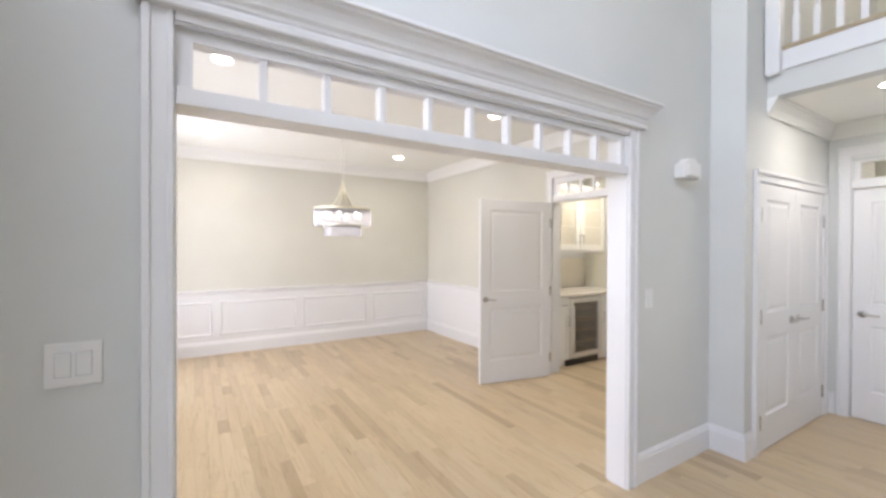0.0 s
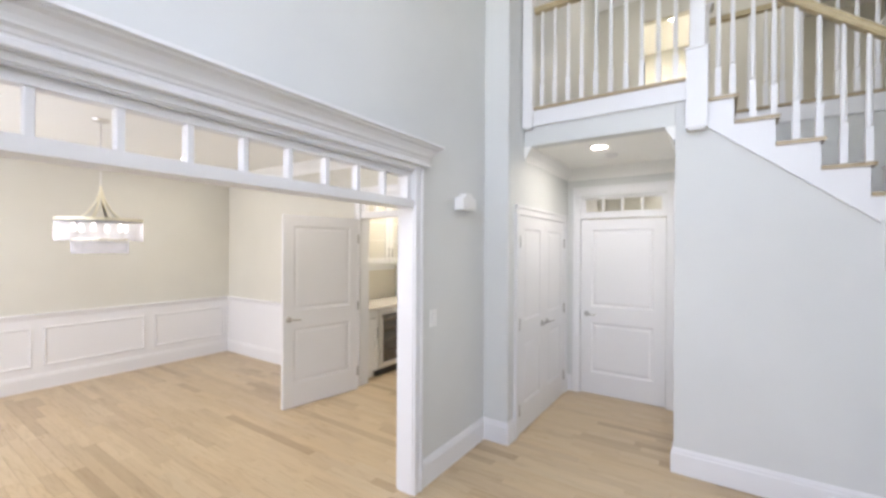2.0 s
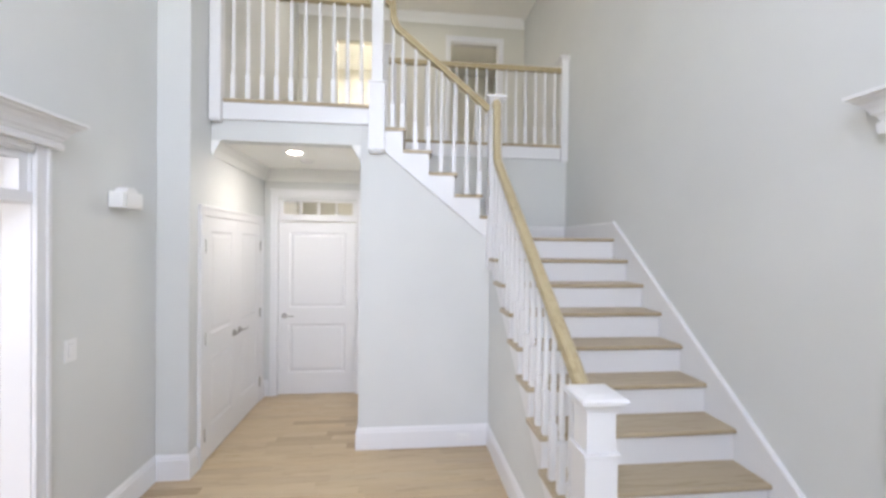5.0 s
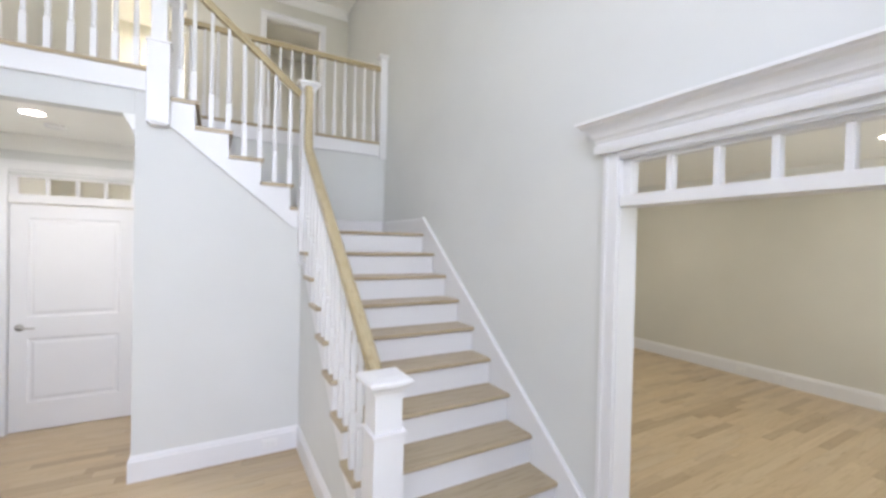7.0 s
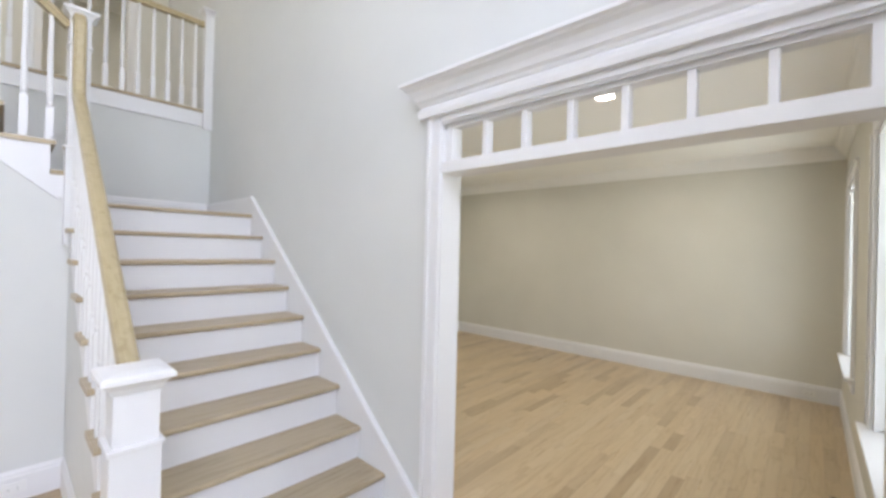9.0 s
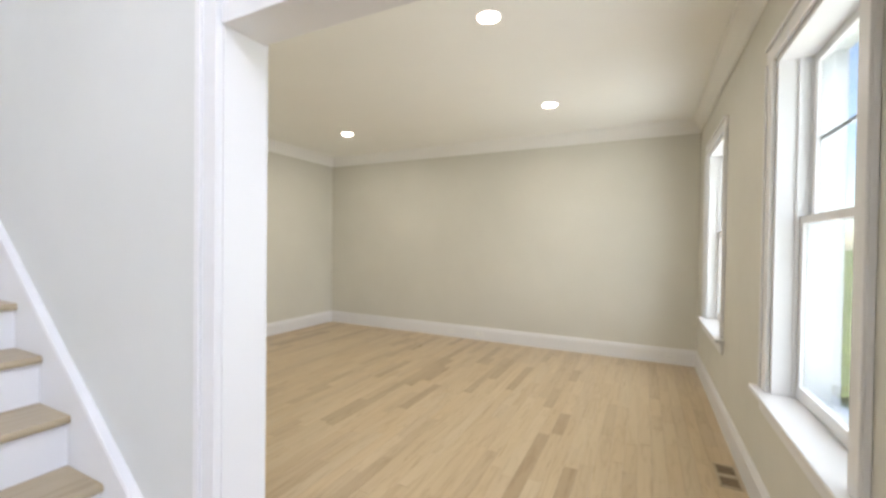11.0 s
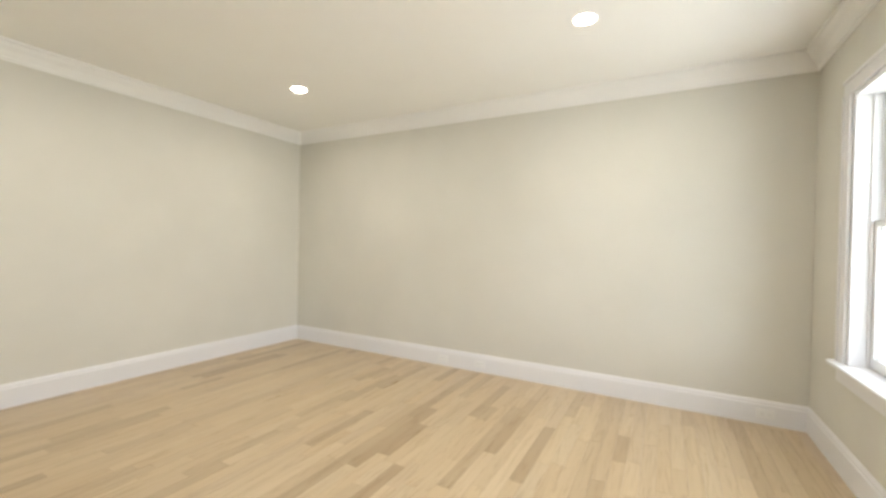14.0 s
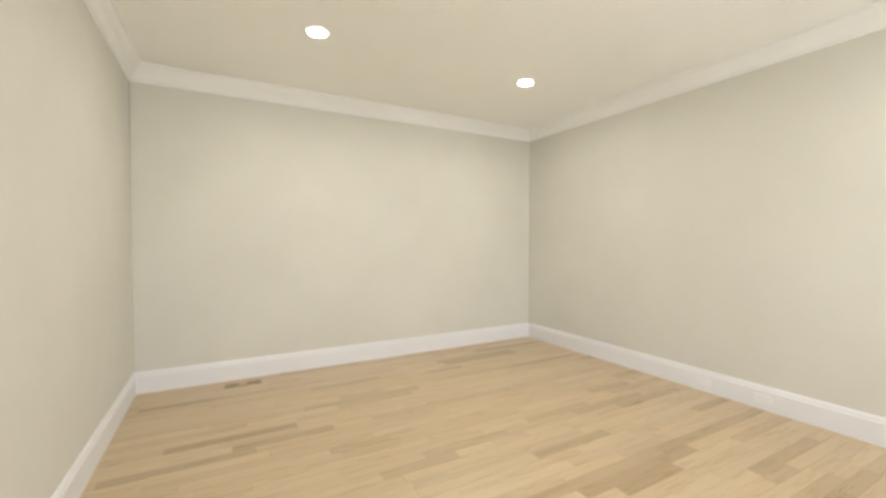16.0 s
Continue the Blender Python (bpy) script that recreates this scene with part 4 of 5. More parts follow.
# lower balusters, two to a tread
proto = {}
for k in range(2, 10):
    for j, dx in enumerate((0.036, 0.036 + RUN / 2)):
        x = NOSE0 + RUN * k + dx
        if x < N1[0] + 0.1 or x > N2[0] - 0.07:
            continue
        h = rail_z(x) - 0.03 - RISE * k + 0.012
        if j not in proto:
            proto[j] = part("baluster", moved(baluster_mesh(h, 0.24 + 0.05 * j), x, BAL_Y, RISE * k), M_TRIM, stairs)
            proto[j, 0] = (x, RISE * k)
        else:
            again(proto[j], stairs, (x - proto[j, 0][0], 0, RISE * k - proto[j, 0][1]))
uproto = {}
for k in range(11, 16):
    for j, dy in enumerate((0.035, 0.035 + RUN / 2)):
        y = nose_y(k) + dy - (0.03 if k == 15 and j else 0)
        if y < N2[1] + 0.06 or y > POST[1] - 0.07:
            continue
        h = urail_z(y) - 0.03 - RISE * k + 0.012
        if k == 15 and j == 1:
            part("baluster", moved(baluster_mesh(h + 0.05, 0.2), BAL_X - 0.02, y, RISE * k), M_TRIM, stairs)
        elif j not in uproto:
            uproto[j] = part("baluster", moved(baluster_mesh(h, 0.2 + 0.05 * j), BAL_X - 0.02, y, RISE * k), M_TRIM, stairs)
            uproto[j, 0] = (y, RISE * k)
        else:
            again(uproto[j], stairs, (0, y - uproto[j, 0][0], RISE * k - uproto[j, 0][1]))


def balustrade(name, x, y0, y1, count, posts, label):
    """Level guard along y on the upper floor: nosing, fascia, balusters, rail and half posts."""
    root = thing(name, (x, (y0 + y1) / 2, UP), label, "balustrade")
    bm = bmesh.new()
    nose = [(x - 0.026, UP - 0.026), (x - 0.030, UP - 0.013), (x - 0.026, UP), (x + 0.07, UP), (x + 0.07, UP - 0.028), (x - 0.02, UP - 0.028)]
    part("nosing", prism(bm, nose, "y", y0, y1), M_TREAD, root, "oak floor nosing")
    bm = bmesh.new()
    box(bm, x - 0.014, x - 0.0005, y0, y1, UP - 0.150, UP - 0.0285)
    box(bm, x - 0.024, x - 0.0005, y0, y1, UP - 0.172, UP - 0.150, 0.004)
    part("fascia", bm, M_TRIM, root)
    rail_top = 3.915
    bm = sweep(bmesh.new(), [(x + 0.012, y0, rail_top - 0.03), (x + 0.012, y1, rail_top - 0.03)], RAIL, (1, 0, 0))
    part("handrail", bm, M_RAIL, root, "level oak handrail")
    step = (y1 - y0 - 0.03) / count
    first = None
    for i in range(count):
        y = y0 + 0.015 + step * (i + 0.5)
        if first is None:
            first = part("baluster", moved(baluster_mesh(rail_top - 0.055 - UP, 0.20), x + 0.012, y, UP), M_TRIM, root)
            fy = y
        else:
            again(first, root, (0, y - fy, 0))
    for px, py, w in posts:
        part("post", moved(post_mesh(w, UP - 0.20, 4.05, 1), px, py), M_TRIM, root, "white square newel post")
    return root


balustrade("balustrade", FACE_X, -0.392, 0.81, 10, [(4.535, 0.852, 0.088)], "white balcony balustrade with an oak rail")
balustrade("balustrade", BACK_X, -2.55, -0.52, 17, [(5.66, -2.594, 0.082), (5.66, -0.478, 0.082)], "white upstairs balustrade above the landing")
solid("floor_upper", cube(FACE_X + 0.07, 9.598, -0.44, HALL_Y - 0.002, UP - 0.15, UP - 0.0005), M_TREAD, "oak floor of the upstairs hall", "floor")
solid("floor_upper_side", cube(BACK_X + 0.07, 9.598, SOUTH_F + 0.002, -0.442, UP - 0.15, UP - 0.0005), M_TREAD, "oak floor beside the stairwell", "floor")

# ---- windows ----


def sash_window(name, X, y0, y1, label):
    """Double-hung window in the west wall, frame set back in the opening, with casing, stool and apron."""
    z0, z1 = WIN_Z
    root = thing(name, (X - 0.07, (y0 + y1) / 2, z0), label, "window", "windows", "structure")
    xo = X - 0.175
    w = 0.088
    for a, b in ((y0 - w, y0 + 0.006), (y1 - 0.006, y1 + w)):
        bm = cube(X + 0.0005, X + 0.018, a, b, z0 + 0.026, z1 - 0.006, bevel=0.003)
        e = (a, a + 0.018) if a < y0 else (b - 0.018, b)
        box(bm, X + 0.018, X + 0.027, e[0], e[1], z0 + 0.026, z1 - 0.006, 0.003)
        part("casing", bm, M_TRIM, root)
    bm = cube(X + 0.0005, X + 0.019, y0 - w, y1 + w, z1 - 0.006, z1 + w, bevel=0.003)
    box(bm, X + 0.019, X + 0.028, y0 - w, y1 + w, z1 + w - 0.02, z1 + w, 0.003)
    part("head_casing", bm, M_TRIM, root)
    part("window_sill", cube(X - 0.099, X + 0.062, y0 - w - 0.03, y1 + w + 0.03, z0, z0 + 0.026, bevel=0.006), M_TRIM, root)
    bm = cube(X + 0.0005, X + 0.020, y0 - w, y1 + w, z0 - 0.095, z0 - 0.001, bevel=0.003)
    box(bm, X + 0.020, X + 0.032, y0 - w, y1 + w, z0 - 0.022, z0 - 0.001, 0.004)
    part("apron", bm, M_TRIM, root)
    fr = 0.032
    bm = bmesh.new()
    for a, b in ((y0, y0 + fr), (y1 - fr, y1)):
        box(bm, xo, X - 0.001, a, b, z0 + 0.0265, z1, 0.002)
        s = a + fr - 0.006 if a == y0 else b - fr - 0.012
        box(bm, X - 0.092, X - 0.078, s, s + 0.018, z0 + 0.0265, z1 - fr)
        box(bm, X - 0.133, X - 0.127, s, s + 0.018, z0 + 0.0265, z1 - fr)
    box(bm, xo, X - 0.001, y0 + fr, y1 - fr, z1 - fr, z1)
    box(bm, xo, X - 0.101, y0 + fr, y1 - fr, z0 - 0.0, z0 + 0.03)
    part("window_frame", bm, M_TRIM, root)
    bm = bmesh.new()
    for a, b in ((y0 - 0.05, y0 + 0.026), (y1 - 0.026, y1 + 0.05)):
        box(bm, xo - 0.085, xo - 0.001, a, b, z0 - 0.03, z1 + 0.05, 0.004)
    box(bm, xo - 0.085, xo - 0.001, y0 + 0.026, y1 - 0.026, z1 - 0.02, z1 + 0.05, 0.004)
    box(bm, xo - 0.10, xo - 0.001, y0 + 0.026, y1 - 0.026, z0 - 0.03, z0 + 0.012, 0.004)
    part("outer_trim", bm, M_TRIM, root)
    mid = 1.525
    for nm, xs, za, zb, split in (("lower_sash", X - 0.126, z0 + 0.03, mid + 0.018, 0), ("upper_sash", X - 0.165, mid - 0.018, z1 - fr, 1)):
        a, b = y0 + fr, y1 - fr
        st = 0.045
        bm = bmesh.new()
        box(bm, xs, xs + 0.032, a, a + st, za, zb, 0.003)
        box(bm, xs, xs + 0.032, b - st, b, za, zb, 0.003)
        box(bm, xs, xs + 0.032, a + st, b - st, za, za + (0.06 if not split else 0.036), 0.003)
        box(bm, xs, xs + 0.032, a + st, b - st, zb - 0.036, zb, 0.003)
        sash = part(nm, bm, M_TRIM, root)
        pane = part("pane", cube(xs + 0.014, xs + 0.018, a + st, b - st, za + 0.036, zb - 0.036), M_DIMGLASS, sash)
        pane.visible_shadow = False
        if split:
            ym, zm = (a + b) / 2, (za + zb) / 2
            part("grille_bar", cube(xs + 0.008, xs + 0.0135, ym - 0.009, ym + 0.009, za + 0.036, zb - 0.036), M_TRIM, sash)
            part("grille_bar", cube(xs + 0.0075, xs + 0.013, a + st, b - st, zm - 0.009, zm + 0.009), M_TRIM, sash)
    return root


sash_window("window_1", LIV_W, *W2, "white double-hung sash window with a grilled upper sash")
sash_window("window_2", LIV_W, *W1, "white double-hung sash window with a grilled upper sash")

for nm, span in (("window_4", DW1), ("window_5", DW2)):
    sash_window(nm, DIN_W, *span, "white double-hung dining room sash window")

# high front window behind the walker
root = thing("window_3", (FRONT_X - 0.07, -0.55, UPWIN[2]), "white framed high front window", "window", "", "structure")
for y in (-1.75, -0.95, -0.2, 0.6):
    part("mullion", cube(FRONT_X - 0.11, FRONT_X - 0.05, y, y + 0.05, UPWIN[2], UPWIN[3]), M_TRIM, root)
for z in (UPWIN[2], UPWIN[3] - 0.05):
    part("rail", cube(FRONT_X - 0.108, FRONT_X - 0.052, -1.70, 0.60, z, z + 0.05), M_TRIM, root)
part("pane", cube(FRONT_X - 0.082, FRONT_X - 0.078, -1.70, 0.60, UPWIN[2] + 0.05, UPWIN[3] - 0.05), M_GLASS, root).visible_shadow = False

root = thing("window_6", (FRONT_X - 0.07, -0.55, 0.35), "white framed front sidelight glazing", "window", "", "structure")
for y in (-1.25, -0.58, 0.09):
    part("mullion", cube(FRONT_X - 0.11, FRONT_X - 0.05, y, y + 0.06, 0.35, 2.25), M_TRIM, root)
for z in (0.35, 2.20):
    part("rail", cube(FRONT_X - 0.108, FRONT_X - 0.052, -1.19, 0.09, z, z + 0.05), M_TRIM, root)
part("pane", cube(FRONT_X - 0.082, FRONT_X - 0.078, -1.19, 0.09, 0.40, 2.20), M_GLASS, root).visible_shadow = False

# ---- recessed lights ----


def recessed_light(x, y, z, watts, r=0.068, label="round recessed ceiling light, lit, with a white rim"):
    root = thing("recessed_light", (x, y, z), label, "ceiling light", "recessed lights")
    bm = bmesh.new()
    lathe(bm, [(r + 0.016, z - 0.0005), (r + 0.016, z - 0.004), (r + 0.004, z - 0.007), (r, z - 0.0045)], 28, (x, y))
    part("rim", bm, M_TRIM, root)
    bm = bmesh.new()
    lathe(bm, [(r * 0.99, z - 0.0076), (r * 0.96, z - 0.0086)], 28, (x, y))
    part("lens", bm, M_LAMP, root, "glowing round lens")
    if watts:
        d = bpy.data.lights.new("can_light", "AREA")
        d.shape, d.size, d.energy, d.color, d.spread = "DISK", r * 1.8, watts * DIM, WARM, radians(172)
        new("can_light", d).matrix_world = look((x, y, z - 0.012), (x, y + 0.0001, z - 1))
    return root


CAN = 7.6
for x, y in ((1.06, 5.14), (3.49, 5.08), (1.06, 2.87), (3.49, 2.80)):
    recessed_light(x, y, CEIL, 8.0)
for x, y in ((4.865, -6.20), (2.175, -6.17), (4.865, -4.26), (2.19, -4.36)):
    recessed_light(x, y, CEIL, CAN)
recessed_light(4.92, 0.32, HALL_CEIL, 10.5)
recessed_light(8.44, 0.0, TOP, 62)
recessed_light(6.2, -1.0, TOP, 7)
recessed_light(6.2, 0.2, TOP, 8)
recessed_light(7.1, -0.5, 2.72, 46)
# pantry light is unseen, added so the pantry reads bright
recessed_light(5.35, 2.75, CEIL - 0.15, 24)
# unseen upstairs light, added to lift the black doorway to grey
recessed_light(7.85, -1.8, TOP, 12)

# smoke detector
bm = bmesh.new()
lathe(bm, [(0.065, HALL_CEIL - 0.0005), (0.065, HALL_CEIL - 0.012), (0.058, HALL_CEIL - 0.026), (0.03, HALL_CEIL - 0.034)], 24, (5.28, 0.29))
solid("smoke_detector", bm, M_PLASTIC, "round white smoke detector on the hall ceiling", "smoke detector", "")

# ---- chandelier ----
CX, CY = 2.315, 4.05
ch = thing("chandelier", (CX, CY, 1.63), "two-tier crystal chandelier with pale gold frame, lit", "chandelier")
bm = bmesh.new()
lathe(bm, [(0.065, CEIL - 0.0005), (0.065, CEIL - 0.012), (0.055, CEIL - 0.024), (0.012, CEIL - 0.030)], 24, (CX, CY))
part("canopy", bm, M_STEEL, ch, "pale silver canopy")
bm = bmesh.new()
lathe(bm, [(0.006, 2.21), (0.006, CEIL - 0.03)], 8, (CX, CY))
part("stem", bm, M_STEEL, ch)
bm = bmesh.new()
lathe(bm, [(0.006, 2.17), (0.012, 2.18), (0.016, 2.20), (0.010, 2.22), (0.012, 2.235), (0.006, 2.25)], 14, (CX, CY))
part("finial", bm, M_GOLD, ch)
R1, R2, ZR, ZL = 0.305, 0.195, 1.935, 1.760
for nm, r, z in (("upper_ring", R1, ZR), ("lower_ring", R2, ZL)):
    bm = bmesh.new()
    lathe(bm, [(r - 0.006, z - 0.012), (r + 0.006, z - 0.012), (r + 0.006, z + 0.012), (r - 0.006, z + 0.012), (r - 0.006, z - 0.012)], 40, (CX, CY))
    part(nm, bm, M_GOLD, ch, "pale gold ring")
for i in range(8):
    a = i * math.pi / 4 + 0.2
    path = []
    for j in range(9):
        s = j / 8
        r = 0.012 + 0.070 * s + 0.090 * s * s
        path.append((CX + r * math.cos(a), CY + r * math.sin(a), 2.195 - 0.248 * (1.0 - (1.0 - s) ** 1.35)))
    bm = sweep(bmesh.new(), path, [(-0.008, -0.002), (0.008, -0.002), (0.008, 0.002), (-0.008, 0.002)], (-math.sin(a), math.cos(a), 0))
    part("arm_strap", bm, M_GOLD, ch, "curved pale gold strap")
    bm = sweep(bmesh.new(), [path[-1], (CX + R1 * math.cos(a), CY + R1 * math.sin(a), ZR + 0.008)], [(-0.006, -0.002), (0.006, -0.002), (0.006, 0.002), (-0.006, 0.002)], (-math.sin(a), math.cos(a), 0))
    part("spoke", bm, M_STEEL, ch, "flat spoke of the upper ring")


def crystal_bar(h, w=0.0155, d=0.007):
    bm = bmesh.new()
    prev = None
    for e, z in ((0.5, 0), (1, -0.008), (1, -h + 0.012), (0.3, -h)):
        ring = [bm.verts.new((x * w * e, y * d * e, z)) for x, y in ((-1, 0), (-0.5, -1), (0.5, -1), (1, 0), (0.5, 1), (-0.5, 1))]
        if prev:
            for i in range(6):
                bm.faces.new((prev[i], prev[(i + 1) % 6], ring[(i + 1) % 6], ring[i]))
        else:
            bm.faces.new(ring)
        prev = ring
    bm.faces.new(prev[::-1])
    return bm


for r, z, n, h in ((R1, ZR - 0.012, 58, 0.180), (R2, ZL - 0.012, 38, 0.118)):
    first = None
    for i in range(n):
        a = 2 * math.pi * i / n
        m = Matrix.Translation((r * math.cos(a), r * math.sin(a), z - 1.63)) @ pose(0, 0, 0, 0, 0, 90 + math.degrees(a))
        if first is None:
            first = part("crystal", moved(crystal_bar(h), CX, CY, 1.63), M_CRYSTAL, ch)
            ob = first
        else:
            ob = again(first, ch, (0, 0, 0))
        ob.matrix_basis = m
for i in range(6):
    a = i * math.pi / 3
    x, y = CX + 0.19 * math.cos(a), CY + 0.19 * math.sin(a)
    bm = bmesh.new()
    lathe(bm, [(0.006, 1.905), (0.013, 1.89), (0.017, 1.868), (0.012, 1.842), (0.004, 1.830)], 12, (x, y))
    part("bulb", bm, M_BULB, ch, "glowing bulb")
cl = bpy.data.lights.new("chandelier_light", "POINT")
cl.energy, cl.color, cl.shadow_soft_size = 4.0 * DIM, WARM, 0.12
new("chandelier_light", cl).location = (CX, CY, 1.85)

# ---- small wall things ----


def switch_plate(x, z, gangs, label):
    w = 0.080 + 0.046 * (gangs - 1)
    root = thing("light_switch", (x, NORTH_F, z), label, "light switch")
    part("plate", cube(x - w / 2, x + w / 2, NORTH_F - 0.007, NORTH_F - 0.0005, z - 0.062, z + 0.062, bevel=0.002), M_PLASTIC, root)
    for i in range(gangs):
        xc = x + (i - (gangs - 1) / 2) * 0.046
        # flat grey strip in place of a shaded groove round the rocker
        part("groove_strip", cube(xc - 0.0185, xc + 0.0185, NORTH_F - 0.0074, NORTH_F - 0.0068, z - 0.035, z + 0.035), M_GROOVE, root, "grey strip drawn for the shaded groove round the rocker")
        bm = bmesh.new()
        y = NORTH_F - 0.0076
        prism(bm, [(y, z - 0.033), (y - 0.0015, z - 0.033), (y - 0.006, z + 0.033), (y, z + 0.033)], "x", xc - 0.0165, xc + 0.0165)
        part("rocker", bm, M_PLASTIC, root)
    return root


switch_plate(0.593, 1.18, 2, "white two-gang rocker switch plate on grey wall")
switch_plate(3.43, 1.185, 1, "white single rocker switch plate beside the casing")

root = thing("door_chime", (3.82, NORTH_F, 2.00), "white wall-mounted door chime box", "door chime")
part("cover", cube(3.72, 3.92, NORTH_F - 0.085, NORTH_F - 0.0005, 2.00, 2.105, bevel=0.006), M_PLASTIC, root)
part("face_plate", cube(3.745, 3.895, NORTH_F - 0.093, NORTH_F - 0.0855, 2.015, 2.09, bevel=0.003), M_PLASTIC, root)
bm = bmesh.new()
prism(bm, [(3.76 + 0.06 - 0.055 * math.cos(a * math.pi / 10), 2.105 + 0.035 * math.sin(a * math.pi / 10)) for a in range(11)], "y", NORTH_F - 0.08, NORTH_F - 0.01)
part("crest", bm, M_PLASTIC, root)


def outlet(x, y, z, axis, out, group="outlets"):
    """Duplex outlet set sideways in a baseboard."""
    root = thing("wall_outlet", (x, y, z), "white duplex outlet set sideways in the baseboard", "outlet", group)
    def B(bm, a0, a1, o0, o1, z0, z1, bevel=0.0):
        if axis == "x":
            p, q = sorted((y + out * o0, y + out * o1))
            return box(bm, x + a0, x + a1, p, q, z + z0, z + z1, bevel)
        p, q = sorted((x + out * o0, x + out * o1))
        return box(bm, p, q, y + a0, y + a1, z + z0, z + z1, bevel)
    part("plate", B(bmesh.new(), -0.058, 0.058, 0.0, 0.005, -0.036, 0.036, 0.0015), M_PLASTIC, root)
    for s in (-0.02, 0.02):
        sock = part("socket", B(bmesh.new(), s - 0.015, s + 0.015, 0.005, 0.0075, -0.014, 0.014, 0.001), M_PLASTIC, root)
        # black strips on the face stand in for the shaded slot holes
        for d in (-0.006, 0.006):
            part("slot", B(bmesh.new(), s - 0.005, s + 0.003, 0.0074, 0.0078, d - 0.001, d + 0.001), M_BLACK, sock)
    return root


for x in (3.39, 3.84, 0.97):
    outlet(x, LIV_S + 0.0185, 0.085, "x", 1)
outlet(FACE_X - 0.0185, -1.245, 0.085, "y", -1)


def floor_register(x0, x1, y0, y1, along, label, mat, mid=0.02):
    """Wooden floor grille with two banks of slots."""
    root = thing("floor_register", ((x0 + x1) / 2, (y0 + y1) / 2, 0), label, "floor vent", "floor vents")
    f = 0.014
    bm = bmesh.new()
    for a in ((x0, x1, y0, y0 + f), (x0, x1, y1 - f, y1), (x0, x0 + f, y0 + f, y1 - f), (x1 - f, x1, y0 + f, y1 - f)):
        box(bm, *a, 0.0003, 0.006, 0.001)
    ym = (y0 + y1) / 2
    box(bm, x0 + f, x1 - f, ym - mid, ym + mid, 0.0003, 0.0055)
    part("frame", bm, M_TREAD, root, "oak grille frame")
    # thin black sheet gives the slots their shade; no hollow lies below
    part("hollow_sheet", cube(x0 + f, x1 - f, y0 + f, y1 - f, 0.0002, 0.0008), M_BLACK, root, "black sheet for the shaded hollow below the slats")
    for bank in ((y0 + f, ym - mid), (ym + mid, y1 - f)):
        n = 7
        for i in range(n):
            if along == "x":
                c = bank[0] + (bank[1] - bank[0]) * (i + 0.5) / n
                part("slat", cube(x0 + f, x1 - f, c - 0.005, c + 0.005, 0.0012, 0.0050), mat, root)
            else:
                c = x0 + f + (x1 - x0 - 2 * f) * (i + 0.5) / n
                part("slat", cube(c - 0.004, c + 0.004, bank[0], bank[1], 0.0012, 0.0050), mat, root)
    return root


floor_register(0.735, 0.855, -5.0, -4.72, "x", "brown slatted floor register near the window wall", M_VENT)
floor_register(5.945, 6.055, -3.96, -3.64, "y", "oak slatted floor register near the baseboard", M_OAKVENT, 0.03)

# ---- pantry ----


def shaker_front(bm, x0, x1, z0, z1, y, t=0.02, st=0.055):
    box(bm, x0, x0 + st, y - t, y, z0, z1, 0.0015)
    box(bm, x1 - st, x1, y - t, y, z0, z1, 0.0015)
    box(bm, x0 + st, x1 - st, y - t, y, z0, z0 + st, 0.0015)
    box(bm, x0 + st, x1 - st, y - t, y, z1 - st, z1, 0.0015)
    box(bm, x0 + st, x1 - st, y - t * 0.45, y, z0 + st, z1 - st)
    return bm


def bar_pull(parent, x, y, z0, z1, horizontal=False):
    bm = bmesh.new()
    if horizontal:
        box(bm, z0, z1, y - 0.032, y - 0.022, x - 0.005, x + 0.005, 0.002)
        for a in (z0 + 0.015, z1 - 0.015):
            box(bm, a - 0.004, a + 0.004, y - 0.022, y, x - 0.004, x + 0.004)
    else:
        box(bm, x - 0.005, x + 0.005, y - 0.032, y - 0.022, z0, z1, 0.002)
        for a in (z0 + 0.015, z1 - 0.015):
            box(bm, x - 0.004, x + 0.004, y - 0.022, y, a - 0.004, a + 0.004)
    return part("handle", bm, M_NICKEL, parent, "brushed bar pull")


CF = 3.10
def base_cabinet(x0, x1, right):
    root = thing("base_cabinet", ((x0 + x1) / 2, 3.4, 0), "white shaker base cabinet with a drawer", "cabinet", "pantry cabinets")
    bm = cube(x0, x1, CF, 3.698, 0.10, 0.885)
    box(bm, x0, x1, CF + 0.06, 3.698, 0.0, 0.10)
    part("body", bm, M_CAB, root)
    d = part("drawer", shaker_front(bmesh.new(), x0 + 0.003, x1 - 0.003, 0.715, 0.875, CF - 0.0005, st=0.04), M_CAB, root)
    bar_pull(d, 0.795, CF - 0.0205, (x0 + x1) / 2 - 0.05, (x0 + x1) / 2 + 0.05, True)
    e = part("door", shaker_front(bmesh.new(), x0 + 0.003, x1 - 0.003, 0.105, 0.708, CF - 0.0005), M_CAB, root)
    bar_pull(e, x1 - 0.03 if right else x0 + 0.03, CF - 0.0205, 0.52, 0.66)
    return root


base_cabinet(4.705, 4.925, True)
base_cabinet(5.555, 5.965, False)
fr = thing("beverage_fridge", (5.24, 3.4, 0), "stainless beverage fridge with a dark glass door", "fridge")
bm = bmesh.new()
box(bm, 4.93, 4.944, CF + 0.02, 3.69, 0.10, 0.878)
box(bm, 5.536, 5.55, CF + 0.02, 3.69, 0.10, 0.878)
box(bm, 4.944, 5.536, 3.67, 3.69, 0.10, 0.878)
box(bm, 4.944, 5.536, CF + 0.02, 3.67, 0.10, 0.12)
box(bm, 4.944, 5.536, CF + 0.02, 3.67, 0.85, 0.878)
